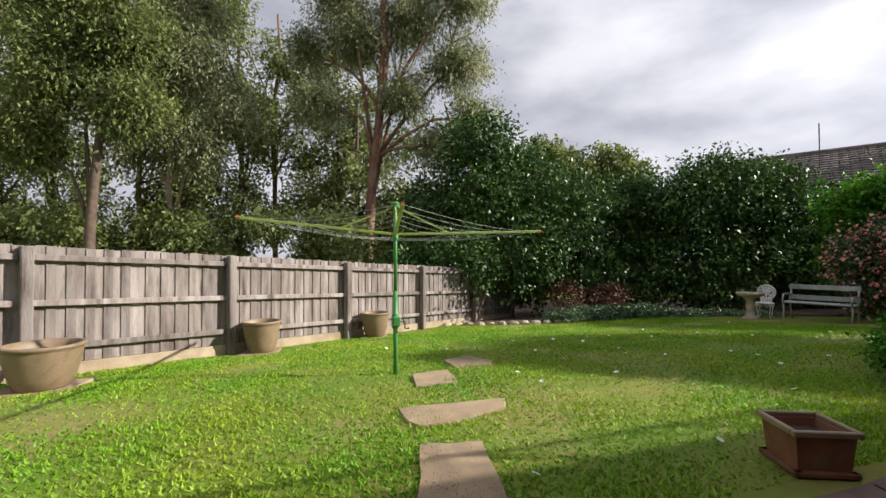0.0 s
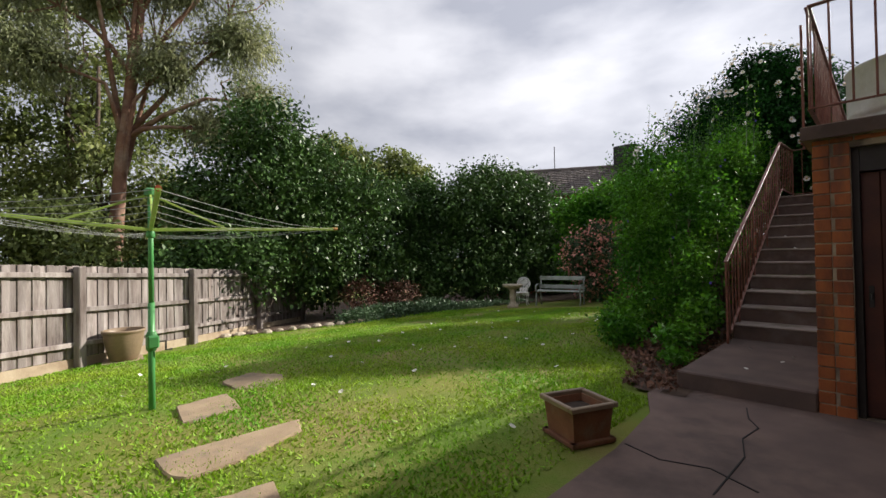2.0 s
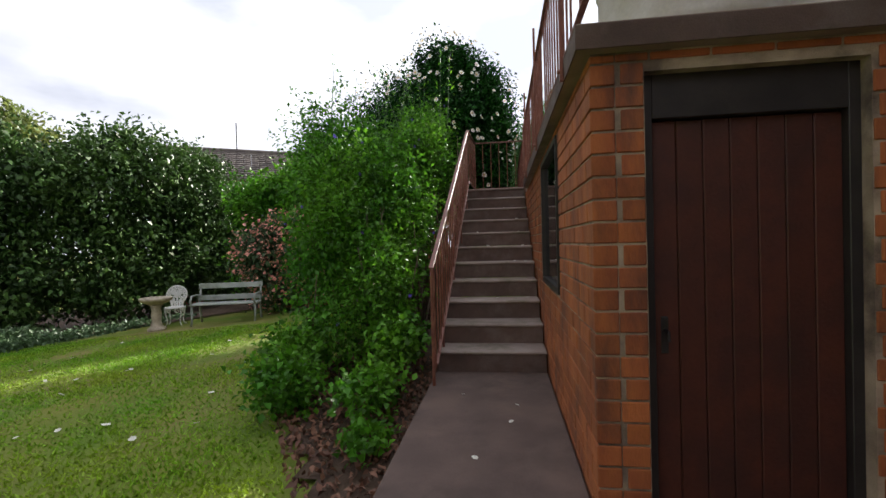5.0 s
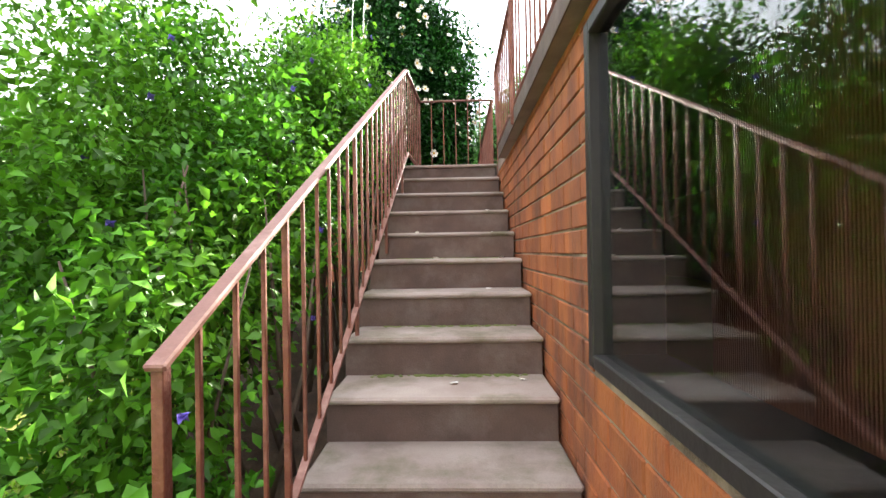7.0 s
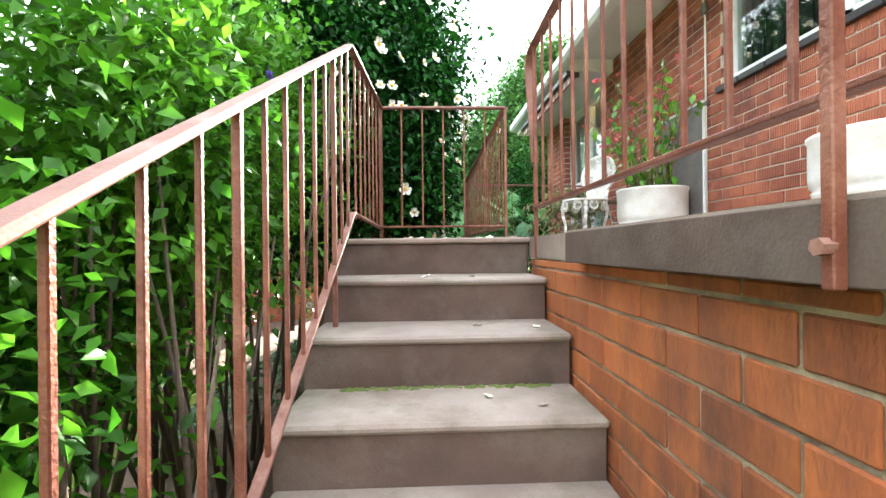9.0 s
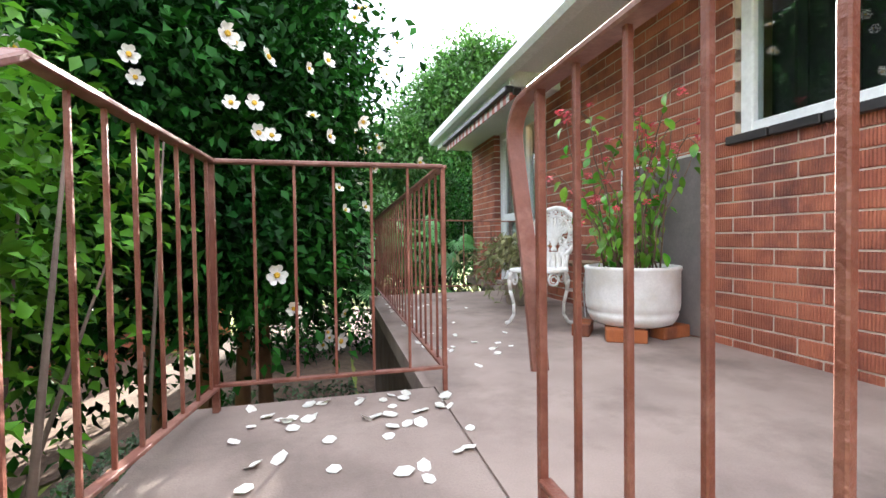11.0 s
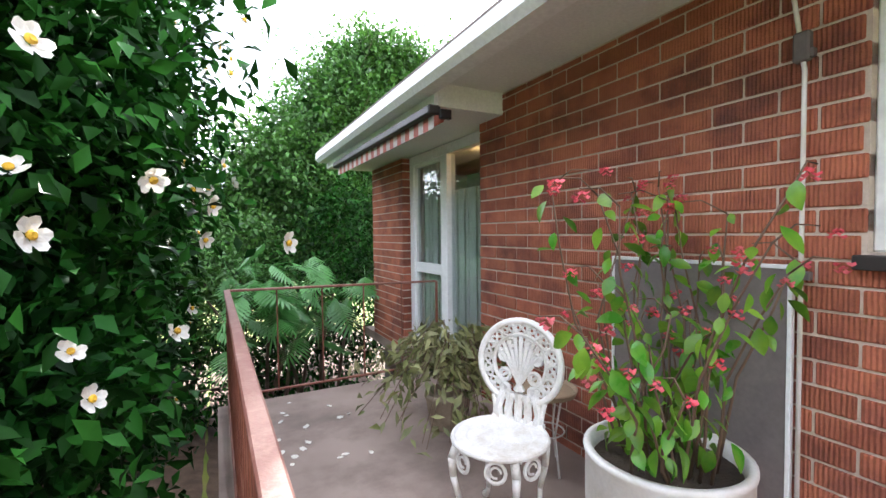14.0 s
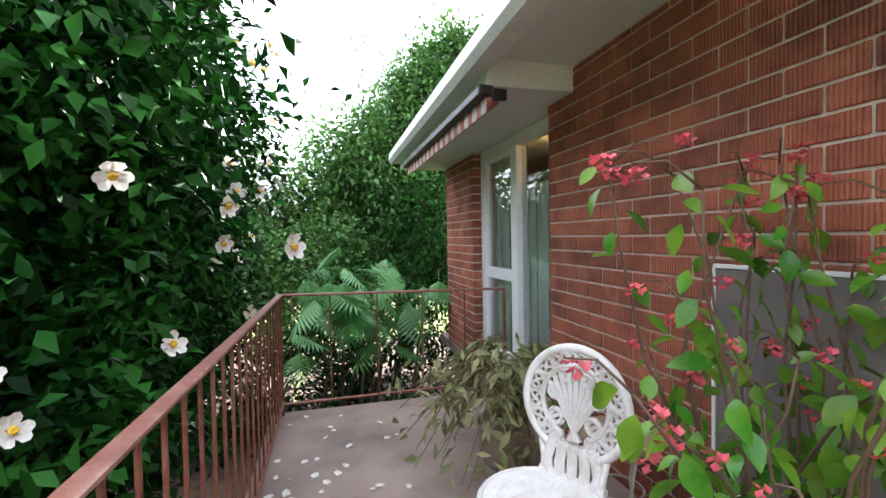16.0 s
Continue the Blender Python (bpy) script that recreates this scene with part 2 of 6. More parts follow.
M = {
    "lawn": material("lawn", (0.11, 0.19, 0.010), (0.19, 0.20, 0.03), 1.3, 0.95, bump=0.9, fine=90, spread=0.0, stain=(0.27, 0.22, 0.08), stain_scale=0.8),
    "blade": material("blade", (0.15, 0.36, 0.006), (0.29, 0.42, 0.022), 0.9, 0.6, bump=0, island=True, spread=0.35, trans=0.3),
    "mulch": material("mulch", (0.06, 0.035, 0.022), (0.11, 0.07, 0.045), 9, 0.95, bump=1.0, fine=70),
    "concrete": material("concrete", (0.165, 0.11, 0.09), (0.12, 0.082, 0.07), 3, 0.85, bump=0.25, fine=160, stain=(0.07, 0.05, 0.043), stain_scale=1.6),
    "slab": material("slab", (0.30, 0.232, 0.195), (0.225, 0.172, 0.145), 2.5, 0.85, bump=0.25, fine=170, stain=(0.13, 0.098, 0.08), stain_scale=1.6),
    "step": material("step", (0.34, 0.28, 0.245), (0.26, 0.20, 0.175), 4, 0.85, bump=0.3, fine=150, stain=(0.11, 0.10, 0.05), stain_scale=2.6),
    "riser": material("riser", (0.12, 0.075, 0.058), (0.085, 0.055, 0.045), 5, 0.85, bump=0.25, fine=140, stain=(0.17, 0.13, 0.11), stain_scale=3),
    "stone": material("stone", (0.36, 0.27, 0.17), (0.28, 0.20, 0.13), 5, 0.9, bump=0.5, fine=90, stain=(0.20, 0.16, 0.12), stain_scale=4),
    "brick": material("brick", (0.42, 0.135, 0.072), (0.32, 0.095, 0.055), 6, 0.85, bump=0.6, fine=120, spread=0.2, stain=(0.15, 0.055, 0.045), stain_scale=3.0, ridges=22),
    "brick_low": material("brick_low", (0.40, 0.125, 0.035), (0.30, 0.085, 0.03), 6, 0.85, bump=0.5, fine=120, spread=0.22, stain=(0.07, 0.032, 0.026), stain_scale=3.6, stretch=(1, 1, 0.35)),
    "brick_low_rest": material("brick_low_rest", (0.40, 0.125, 0.035), (0.30, 0.085, 0.03), 6, 0.85, bump=0.5, fine=120, spread=0.22, island=True, stain=(0.07, 0.032, 0.026), stain_scale=3.6, stretch=(1, 1, 0.35)),
    "brick_rest": material("brick_rest", (0.42, 0.135, 0.072), (0.32, 0.095, 0.055), 6, 0.85, bump=0.6, fine=120, spread=0.2, island=True, stain=(0.15, 0.055, 0.045), stain_scale=3.0, ridges=22),
    "mortar": material("mortar", (0.60, 0.51, 0.42), (0.48, 0.40, 0.33), 14, 0.95, bump=0.5, fine=150),
    # pale mortar; its dark tones also paint in shadow of the raked joints
    "mortar_low": material("mortar_low", (0.44, 0.35, 0.25), (0.20, 0.15, 0.11), 5, 0.95, bump=0.6, fine=150, stain=(0.06, 0.045, 0.04), stain_scale=2.5),
    "white": material("white", (0.82, 0.84, 0.84), (0.76, 0.78, 0.78), 3, 0.45, bump=0.05, fine=40, spread=0.03),
    "soffit": material("soffit", (0.76, 0.78, 0.76), (0.70, 0.72, 0.71), 2, 0.7, bump=0.05, spread=0.02),
    "iron_white": material("iron_white", (0.78, 0.77, 0.74), (0.70, 0.69, 0.66), 14, 0.5, bump=0.25, fine=120, stain=(0.55, 0.50, 0.42), stain_scale=9),
    "pot_white": material("pot_white", (0.74, 0.73, 0.70), (0.66, 0.65, 0.62), 5, 0.5, bump=0.1, fine=80, stain=(0.60, 0.57, 0.50), stain_scale=5),
    "rust": material("rust", (0.20, 0.062, 0.034), (0.14, 0.042, 0.026), 7, 0.5, bump=0.35, fine=130, spread=0.08, stain=(0.30, 0.13, 0.09), stain_scale=8),
    "rail_top": material("rail_top", (0.23, 0.095, 0.068), (0.16, 0.055, 0.036), 9, 0.55, bump=0.08, fine=160, stain=(0.36, 0.20, 0.16), stain_scale=9),
    "black": material("black", (0.018, 0.016, 0.016), (0.03, 0.026, 0.024), 8, 0.45, bump=0.1),
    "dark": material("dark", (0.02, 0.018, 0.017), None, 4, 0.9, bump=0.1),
    "door": material("door", (0.075, 0.02, 0.011), (0.055, 0.015, 0.01), 4, 0.55, bump=0.2, fine=60, spread=0.12, stain=(0.04, 0.014, 0.01), stain_scale=2),
    "fence": material("fence", (0.34, 0.30, 0.28), (0.19, 0.155, 0.14), 7, 0.9, bump=0.6, fine=90, spread=0.25, stain=(0.07, 0.048, 0.04), stain_scale=6.5, stretch=(1, 1, 0.16)),
    "plinth": material("plinth", (0.46, 0.37, 0.26), (0.36, 0.28, 0.19), 4, 0.9, bump=0.4, spread=0.08, stain=(0.25, 0.17, 0.11)),
    "clay": material("clay", (0.28, 0.20, 0.125), (0.21, 0.15, 0.09), 4, 0.5, bump=0.15, fine=50, spread=0.05, stain=(0.20, 0.14, 0.085), stain_scale=3.5),
    "terracotta": material("terracotta", (0.27, 0.115, 0.055), (0.20, 0.085, 0.045), 6, 0.8, bump=0.3, stain=(0.24, 0.16, 0.10), stain_scale=5),
    "soil": material("soil", (0.04, 0.028, 0.02), (0.07, 0.05, 0.035), 20, 0.95, bump=1.0, fine=90),
    "green_paint": material("green_paint", (0.07, 0.27, 0.075), (0.055, 0.21, 0.06), 6, 0.4, bump=0.1),
    "lime_paint": material("lime_paint", (0.34, 0.47, 0.10), (0.28, 0.39, 0.08), 6, 0.45, bump=0.1),
    "wire": material("wire", (0.45, 0.46, 0.44), None, 6, 0.4, metal=0.6, bump=0),
    "red_tip": material("red_tip", (0.55, 0.12, 0.05), None, 6, 0.5, bump=0),
    "bench": material("bench", (0.40, 0.42, 0.40), (0.30, 0.33, 0.30), 6, 0.8, bump=0.4, stain=(0.2, 0.22, 0.18)),
    "cement": material("cement", (0.50, 0.42, 0.32), (0.38, 0.32, 0.24), 8, 0.9, bump=0.4, stain=(0.22, 0.19, 0.14), stain_scale=6),
    "bark_white": material("bark_white", (0.50, 0.44, 0.37), (0.33, 0.27, 0.21), 3, 0.85, bump=0.6, fine=20, stain=(0.20, 0.12, 0.08), stain_scale=1.2),
    "bark_red": material("bark_red", (0.24, 0.115, 0.07), (0.15, 0.075, 0.05), 3, 0.85, bump=0.8, fine=20, stain=(0.40, 0.30, 0.22), stain_scale=1.0),
    "bark": material("bark", (0.12, 0.085, 0.06), (0.075, 0.052, 0.04), 6, 0.9, bump=0.9, fine=30),
    "bark_warm": material("bark_warm", (0.22, 0.115, 0.055), (0.14, 0.075, 0.04), 6, 0.85, bump=0.7, fine=35),
    "stem": material("stem", (0.12, 0.07, 0.045), (0.17, 0.11, 0.07), 9, 0.7, bump=0.3),
    "leaf_gum": material("leaf_gum", (0.19, 0.22, 0.10), (0.33, 0.34, 0.18), 0.6, 0.5, bump=0, island=True, spread=0.45, trans=0.4),
    "leaf_wood": material("leaf_wood", (0.11, 0.155, 0.045), (0.23, 0.26, 0.08), 0.4, 0.6, bump=0, island=True, spread=0.5, trans=0.4),
    "leaf_dark": material("leaf_dark", (0.04, 0.09, 0.02), (0.085, 0.16, 0.036), 1.2, 0.45, bump=0, island=True, spread=0.5, spec=0.3, trans=0.12),
    "leaf_camellia": material("leaf_camellia", (0.006, 0.035, 0.006), (0.022, 0.10, 0.012), 2.0, 0.45, bump=0, island=True, spread=0.7, spec=0.08, trans=0.03),
    "leaf_bright": material("leaf_bright", (0.05, 0.18, 0.011), (0.115, 0.29, 0.018), 1.2, 0.5, bump=0, island=True, spread=0.55, spec=0.3, trans=0.35),
    "leaf_cover": material("leaf_cover", (0.05, 0.10, 0.04), (0.08, 0.14, 0.06), 2, 0.55, bump=0, island=True, spread=0.35, trans=0.2),
    "leaf_litter": material("leaf_litter", (0.12, 0.055, 0.035), (0.20, 0.10, 0.06), 5, 0.8, bump=0, island=True, spread=0.5),
    "leaf_begonia": material("leaf_begonia", (0.06, 0.25, 0.02), (0.22, 0.40, 0.035), 7, 0.3, bump=0.1, spread=0.35, trans=0.35),
    "leaf_grey": material("leaf_grey", (0.12, 0.15, 0.04), (0.32, 0.32, 0.15), 5, 0.6, bump=0, island=True, spread=0.4, trans=0.2),
    "leaf_mid": material("leaf_mid", (0.05, 0.15, 0.025), (0.085, 0.21, 0.035), 1.5, 0.5, bump=0, island=True, spread=0.45, trans=0.25),
    "leaf_frond": material("leaf_frond", (0.08, 0.27, 0.06), (0.12, 0.34, 0.09), 3, 0.35, bump=0, spread=0.2, trans=0.3),
    "petal": material("petal", (0.85, 0.84, 0.78), (0.78, 0.76, 0.68), 20, 0.6, bump=0, spread=0.08, trans=0.2),
    "pollen": material("pollen", (0.75, 0.45, 0.03), None, 30, 0.7, bump=0.4),
    "pink": material("pink", (0.78, 0.07, 0.12), (0.82, 0.20, 0.22), 12, 0.5, bump=0, spread=0.2, trans=0.3),
    "pink_pale": material("pink_pale", (0.78, 0.26, 0.22), (0.80, 0.42, 0.34), 3, 0.6, bump=0, island=True, spread=0.35, trans=0.3),
    "blue_flower": material("blue_flower", (0.22, 0.16, 0.62), None, 5, 0.6, bump=0, island=True, spread=0.2, trans=0.3),
    "roof": material("roof", (0.17, 0.14, 0.125), (0.11, 0.09, 0.085), 3, 0.8, bump=0.3, spread=0.2, island=True),
    "glass": glass_material("glass", (0.8, 0.85, 0.85)),
    "curtain": material("curtain", (0.70, 0.68, 0.64), (0.58, 0.56, 0.53), 3, 0.9, bump=0.2),
    "wall_inner": material("wall_inner", (0.30, 0.28, 0.26), None, 2, 0.9, bump=0.05),
    "awning_red": material("awning_red", (0.42, 0.13, 0.10), (0.35, 0.10, 0.08), 8, 0.8, bump=0.1),
    "awning_white": material("awning_white", (0.62, 0.58, 0.54), None, 8, 0.8, bump=0.1),
    "panel": material("panel", (0.19, 0.165, 0.155), (0.15, 0.13, 0.125), 6, 0.6, bump=0.1, stain=(0.10, 0.09, 0.085)),
    "moss": material("moss", (0.10, 0.15, 0.03), (0.16, 0.19, 0.05), 12, 0.95, bump=0.8),
}


# ---- geometry helpers ----
class Geo:
    """Vertices and faces gathered piece by piece."""

    def __init__(self):
        self.v, self.f = [], []

    def add(self, verts, faces):
        n = len(self.v)
        self.v += [tuple(p) for p in verts]
        self.f += [tuple(i + n for i in face) for face in faces]
        return self

    def box(self, lo, hi, bevel=0.0, m=None):
        lo, hi = Vector(lo), Vector(hi)
        if bevel <= 0:
            vs = [Vector((x, y, z)) for z in (lo.z, hi.z) for y in (lo.y, hi.y) for x in (lo.x, hi.x)]
            fs = [(0, 2, 3, 1), (4, 5, 7, 6), (0, 1, 5, 4), (2, 6, 7, 3), (0, 4, 6, 2), (1, 3, 7, 5)]
        else:
            b = min(bevel, *((hi - lo) / 2.05))
            vs, fs, at = [], [], {}
            for i in range(8):
                c = Vector([(lo, hi)[i >> a & 1][a] for a in range(3)])
                s = [1 if not i >> a & 1 else -1 for a in range(3)]
                for a in range(3):
                    p = c.copy()
                    for q in range(3):
                        if q != a:
                            p[q] += s[q] * b
                    at[i, a] = len(vs)
                    vs.append(p)
            for a in range(3):
                u, w = (a + 1) % 3, (a + 2) % 3
                for side in (0, 1):
                    ring = [side << a | cu << u | cw << w for cu, cw in ((0, 0), (1, 0), (1, 1), (0, 1))]
                    face = [at[i, a] for i in ring]
                    fs.append(face if side else face[::-1])
                for cu in (0, 1):
                    for cw in (0, 1):
                        i, j = cu << u | cw << w, 1 << a | cu << u | cw << w
                        face = [at[i, u], at[j, u], at[j, w], at[i, w]]
                        fs.append(face if cu != cw else face[::-1])
            for i in range(8):
                face = [at[i, a] for a in range(3)]
                fs.append(face if bin(i).count("1") % 2 else face[::-1])
        if m is not None:
            vs = [m @ p for p in vs]
        return self.add(vs, fs)

    def tube(self, pts, r, n=8, r2=None, caps=True):
        """A round bar along a line of points, tapering from r to r2."""
        pts = [Vector(p) for p in pts]
        r2 = r if r2 is None else r2
        vs, fs = [], []
        side = None
        for k, p in enumerate(pts):
            d = (pts[min(k + 1, len(pts) - 1)] - pts[max(k - 1, 0)]).normalized()
            if side is None:
                side = d.orthogonal().normalized()
            side = (side - d * side.dot(d)).normalized()
            up = d.cross(side)
            rad = r + (r2 - r) * k / max(1, len(pts) - 1)
            vs += [p + (side * math.cos(a) + up * math.sin(a)) * rad for a in [2 * math.pi * i / n for i in range(n)]]
        for k in range(len(pts) - 1):
            fs += [(k * n + i, k * n + (i + 1) % n, k * n + n + (i + 1) % n, k * n + n + i) for i in range(n)]
        if caps:
            fs += [tuple(range(n))[::-1], tuple(range(len(vs) - n, len(vs)))]
        return self.add(vs, fs)

    def bar(self, a, b, w, d, bevel=0.002):
        """A square bar of width w and depth d from a to b, kept as level as it can be."""
        a, b = Vector(a), Vector(b)
        z = (b - a).normalized()
        x = z.cross(Vector((0, 0, 1)))
        x = Vector((1, 0, 0)) if x.length < 1e-4 else x.normalized()
        y = z.cross(x)
        m = Matrix((x, y, z)).transposed().to_4x4()
        m.translation = a
        return self.box((-w / 2, -d / 2, 0), (w / 2, d / 2, (b - a).length), bevel, m)

    def lathe(self, profile, n=28, c=(0, 0, 0), sx=1.0, sy=1.0):
        vs, fs = [], []
        for r, z in profile:
            vs += [(c[0] + sx * r * math.cos(a), c[1] + sy * r * math.sin(a), c[2] + z) for a in [2 * math.pi * i / n for i in range(n)]]
        for k in range(len(profile) - 1):
            fs += [(k * n + i, k * n + (i + 1) % n, k * n + n + (i + 1) % n, k * n + n + i) for i in range(n)]
        fs += [tuple(range(n))[::-1], tuple(range(len(vs) - n, len(vs)))]
        return self.add(vs, fs)

    def prism(self, outline, z0, z1, inset=0.0):
        """A plate of an outline in x and y; its upper rim drawn in by inset."""
        c = sum((Vector(p) for p in outline), Vector((0, 0))) / len(outline)
        n = len(outline)
        low = [(x, y, z0) for x, y in outline]
        mid = [(x, y, z1 - inset) for x, y in outline]
        top = [(c.x + (x - c.x) * (1 - inset * 2), c.y + (y - c.y) * (1 - inset * 2), z1) for x, y in outline]
        fs = [tuple(range(n))[::-1], tuple(range(2 * n, 3 * n))]
        for k in (0, n):
            fs += [(k + i, k + (i + 1) % n, k + n + (i + 1) % n, k + n + i) for i in range(n)]
        return self.add(low + mid + top, fs)

    def data(self, name, mat, smooth=False):
        me = bpy.data.meshes.new(name)
        me.from_pydata(self.v, [], self.f)
        me.materials.append(mat)
        if smooth:
            me.polygons.foreach_set("use_smooth", [True] * len(me.polygons))
            me.update()
        return me


def thing(name, label, category, group="", at=(0, 0, 0), kind=""):
    ob = tagged(new(name), label, category, group, kind)
    ob.location = at
    ob.empty_display_size = 0.1
    return ob


def part(name, geo, mat, parent=None, label="", smooth=False):
    """One mesh object under a thing or a part. Geometry is given in the thing's own space."""
    ob = new(name, geo if isinstance(geo, bpy.types.Mesh) else geo.data(name, mat, smooth))
    ob.parent = parent
    return tagged(ob, label)


def solid(name, geo, mat, label, category, kind="", group="", smooth=False):
    """A thing, or a piece of the setting, that is one mesh."""
    return tagged(part(name, geo, mat, None, "", smooth), label, category, group, kind)


rng = np.random.default_rng(7)


def leaf_mesh(name, centres, length, width, mat, droop=0.3, outward=None, fold=0.25, jitter=0.35, two=True):
    """Many leaves in one mesh: each a folded blade at a centre, turned at random, tending outward and down."""
    n = len(centres)
    a = rng.normal(size=(n, 3))
    if outward is not None:
        a += outward * 1.1
    a[:, 2] -= droop * 2
    a /= np.linalg.norm(a, axis=1)[:, None]
    s = np.cross(a, rng.normal(size=(n, 3)) + np.array([0, 0, 1.6]))
    s /= np.linalg.norm(s, axis=1)[:, None] + 1e-9
    u = np.cross(s, a)
    k = 1 + jitter * rng.uniform(-1, 1, size=(n, 1))
    ll, ww = length * k, width * k
    base, tip = centres - a * ll / 2, centres + a * ll / 2 - u * ll * 0.12
    left, right = centres - s * ww / 2 + u * ww * fold, centres + s * ww / 2 + u * ww * fold
    if two:
        mid = centres + 0 * u
        v = np.stack([base, right, tip, left, mid], 1).reshape(-1, 3)
        idx = np.array([[0, 1, 4], [1, 2, 4], [2, 3, 4], [3, 0, 4]])
        f = (np.arange(n)[:, None, None] * 5 + idx).reshape(-1, 3)
        size = 3
    else:
        v = np.stack([base, right, tip, left], 1).reshape(-1, 3)
        f = np.arange(n)[:, None] * 4 + np.arange(4)
        size = 4
    return raw_mesh(name, v, f, size, mat)


def raw_mesh(name, v, f, size, mat):
    me = bpy.data.meshes.new(name)
    me.vertices.add(len(v))
    me.vertices.foreach_set("co", np.ascontiguousarray(v, dtype=np.float32).ravel())
    me.loops.add(f.size)
    me.loops.foreach_set("vertex_index", np.ascontiguousarray(f, dtype=np.int32).ravel())
    me.polygons.add(len(f))
    me.polygons.foreach_set("loop_start", np.arange(len(f), dtype=np.int32) * size)
    me.update(calc_edges=True)
    me.materials.append(mat)
    return me


def in_blobs(blobs, n, shell=0.55, clump=0.0, per=12):
    """Points in a crown made of lumps (centre and radii), thinned into clumps so that gaps stay open. Returns points and outward ways."""
    b = np.array(blobs, float)
    w = (b[:, 3] * b[:, 4] * b[:, 5]) ** (2 / 3)
    m = n if not clump else max(1, n // per)
    pick = rng.choice(len(b), m, p=w / w.sum())
    d = rng.normal(size=(m, 3))
    d /= np.linalg.norm(d, axis=1)[:, None]
    r = shell + (1 - shell) * rng.random((m, 1)) ** 0.7
    r *= 1 + 0.18 * rng.normal(size=(m, 1))
    c = b[pick, :3] + d * r * b[pick, 3:]
    if clump:
        c = np.repeat(c, per, 0) + rng.normal(size=(m * per, 3)) * clump
        d = np.repeat(d, per, 0)
    return c, d


def limbs(base, top, blobs, r, bend=0.3, n=7):
    """Trunk and limbs: a bent, tapering trunk, and from it a limb into each lump of the crown."""
    g = Geo()
    base, top = Vector(base), Vector(top)
    steps = 7
    line = [base.lerp(top, k / steps) + Vector((rng.normal() * bend, rng.normal() * bend, 0)) * (k / steps) * 0.4 for k in range(steps + 1)]
    g.tube(line, r, n, r * 0.35)
    for x, y, z, *rad in blobs:
        c = Vector((x, y, z))
        k = min(steps - 1, max(2, int(steps * (0.35 + 0.4 * rng.random()))))
        if line[k].z > z - 0.2:
            k = max(1, k - 2)
        p = line[k]
        q = p.lerp(c, 0.5) + Vector((rng.normal(), rng.normal(), abs(rng.normal()))) * bend
        rr = r * (0.5 - 0.25 * k / steps)
        g.tube([p, p.lerp(q, 0.5) + Vector((0, 0, bend * 0.3)), q, q.lerp(c, 0.6), c], rr, max(5, n - 2), rr * 0.25)
        for _ in range(4):
            e = c + Vector(rng.normal(size=3)) * min(rad) * 0.6
            g.tube([q.lerp(c, 0.4), q.lerp(e, 0.6) + Vector((0, 0, 0.1)), e], rr * 0.35, 5, rr * 0.08)
    return g


def tree(name, label, base, top, blobs, r, bark, leaf, count, length, width, category="tree", group="", shell=0.45, clump=0.0, per=12, droop=0.3, two=False, bend=0.3):
    t = thing(name, label, category, group)
    part("trunk", limbs(base, top, blobs, r, bend), M[bark], t, "", True)
    c, d = in_blobs(blobs, count, shell, clump, per)
    part("crown", leaf_mesh("crown", c, length, width, M[leaf], droop, d, two=two), None, t)
    return t


# ---- ground ----
def smooth(x):
    x = min(1.0, max(0.0, x))
    return x * x * (3 - 2 * x)


def ground_z(x, y):
    fall = -x - 4.0
    fall = 0.5 * (fall + math.sqrt(fall * fall + 0.5))
    z = -2.225 - 0.085 * min(fall, 9) - 0.03 * max(0, min(fall, 30) - 9)
    rise = 1.0 * smooth((y + 4.2) / 7.0) * smooth((x + 4.2) / 2.6)
    bump = 0.015 * noise.noise(Vector((x * 1.1, y * 1.1, 0)))
    return z + rise + bump * (1 if x < -1.6 else 0.2) - (0.12 if x > -0.2 and y > -5.2 else 0)


def spread_axis(lo, hi, step, far):
    mid = list(np.arange(lo, hi + 1e-6, step))
    out = [hi + 1.5 * 1.5**k for k in range(0, 14) if 1.5 * 1.5**k < far]
    inn = [lo - 1.5 * 1.5**k for k in range(13, -1, -1) if 1.5 * 1.5**k < far]
    return inn + mid + out


def build_ground():
    xs, ys = spread_axis(-13, 3, 0.2, 420), spread_axis(-14, 8, 0.2, 420)
    v = np.array([(x, y, ground_z(x, y)) for y in ys for x in xs])
    nx, ny = len(xs), len(ys)
    i, j = np.meshgrid(np.arange(nx - 1), np.arange(ny - 1))
    a = (j * nx + i).ravel()
    f = np.stack([a, a + 1, a + nx + 1, a + nx], 1)
    me = raw_mesh("ground", v, f, 4, M["lawn"])
    me.polygons.foreach_set("use_smooth", [True] * len(me.polygons))
    tagged(new("ground", me), "back lawn of patchy green and yellowed grass", "lawn", kind="structure")


build_ground()

# ---- stairs, slab and brick walls ----
RISE, GOING, STEPS = 0.186, 0.33, 11
PAD_Z = -STEPS * RISE
YARD_Z = -2.20
STAIR_L = -0.985
FRONT_Y = -5.349
HOUSE_X = 1.77


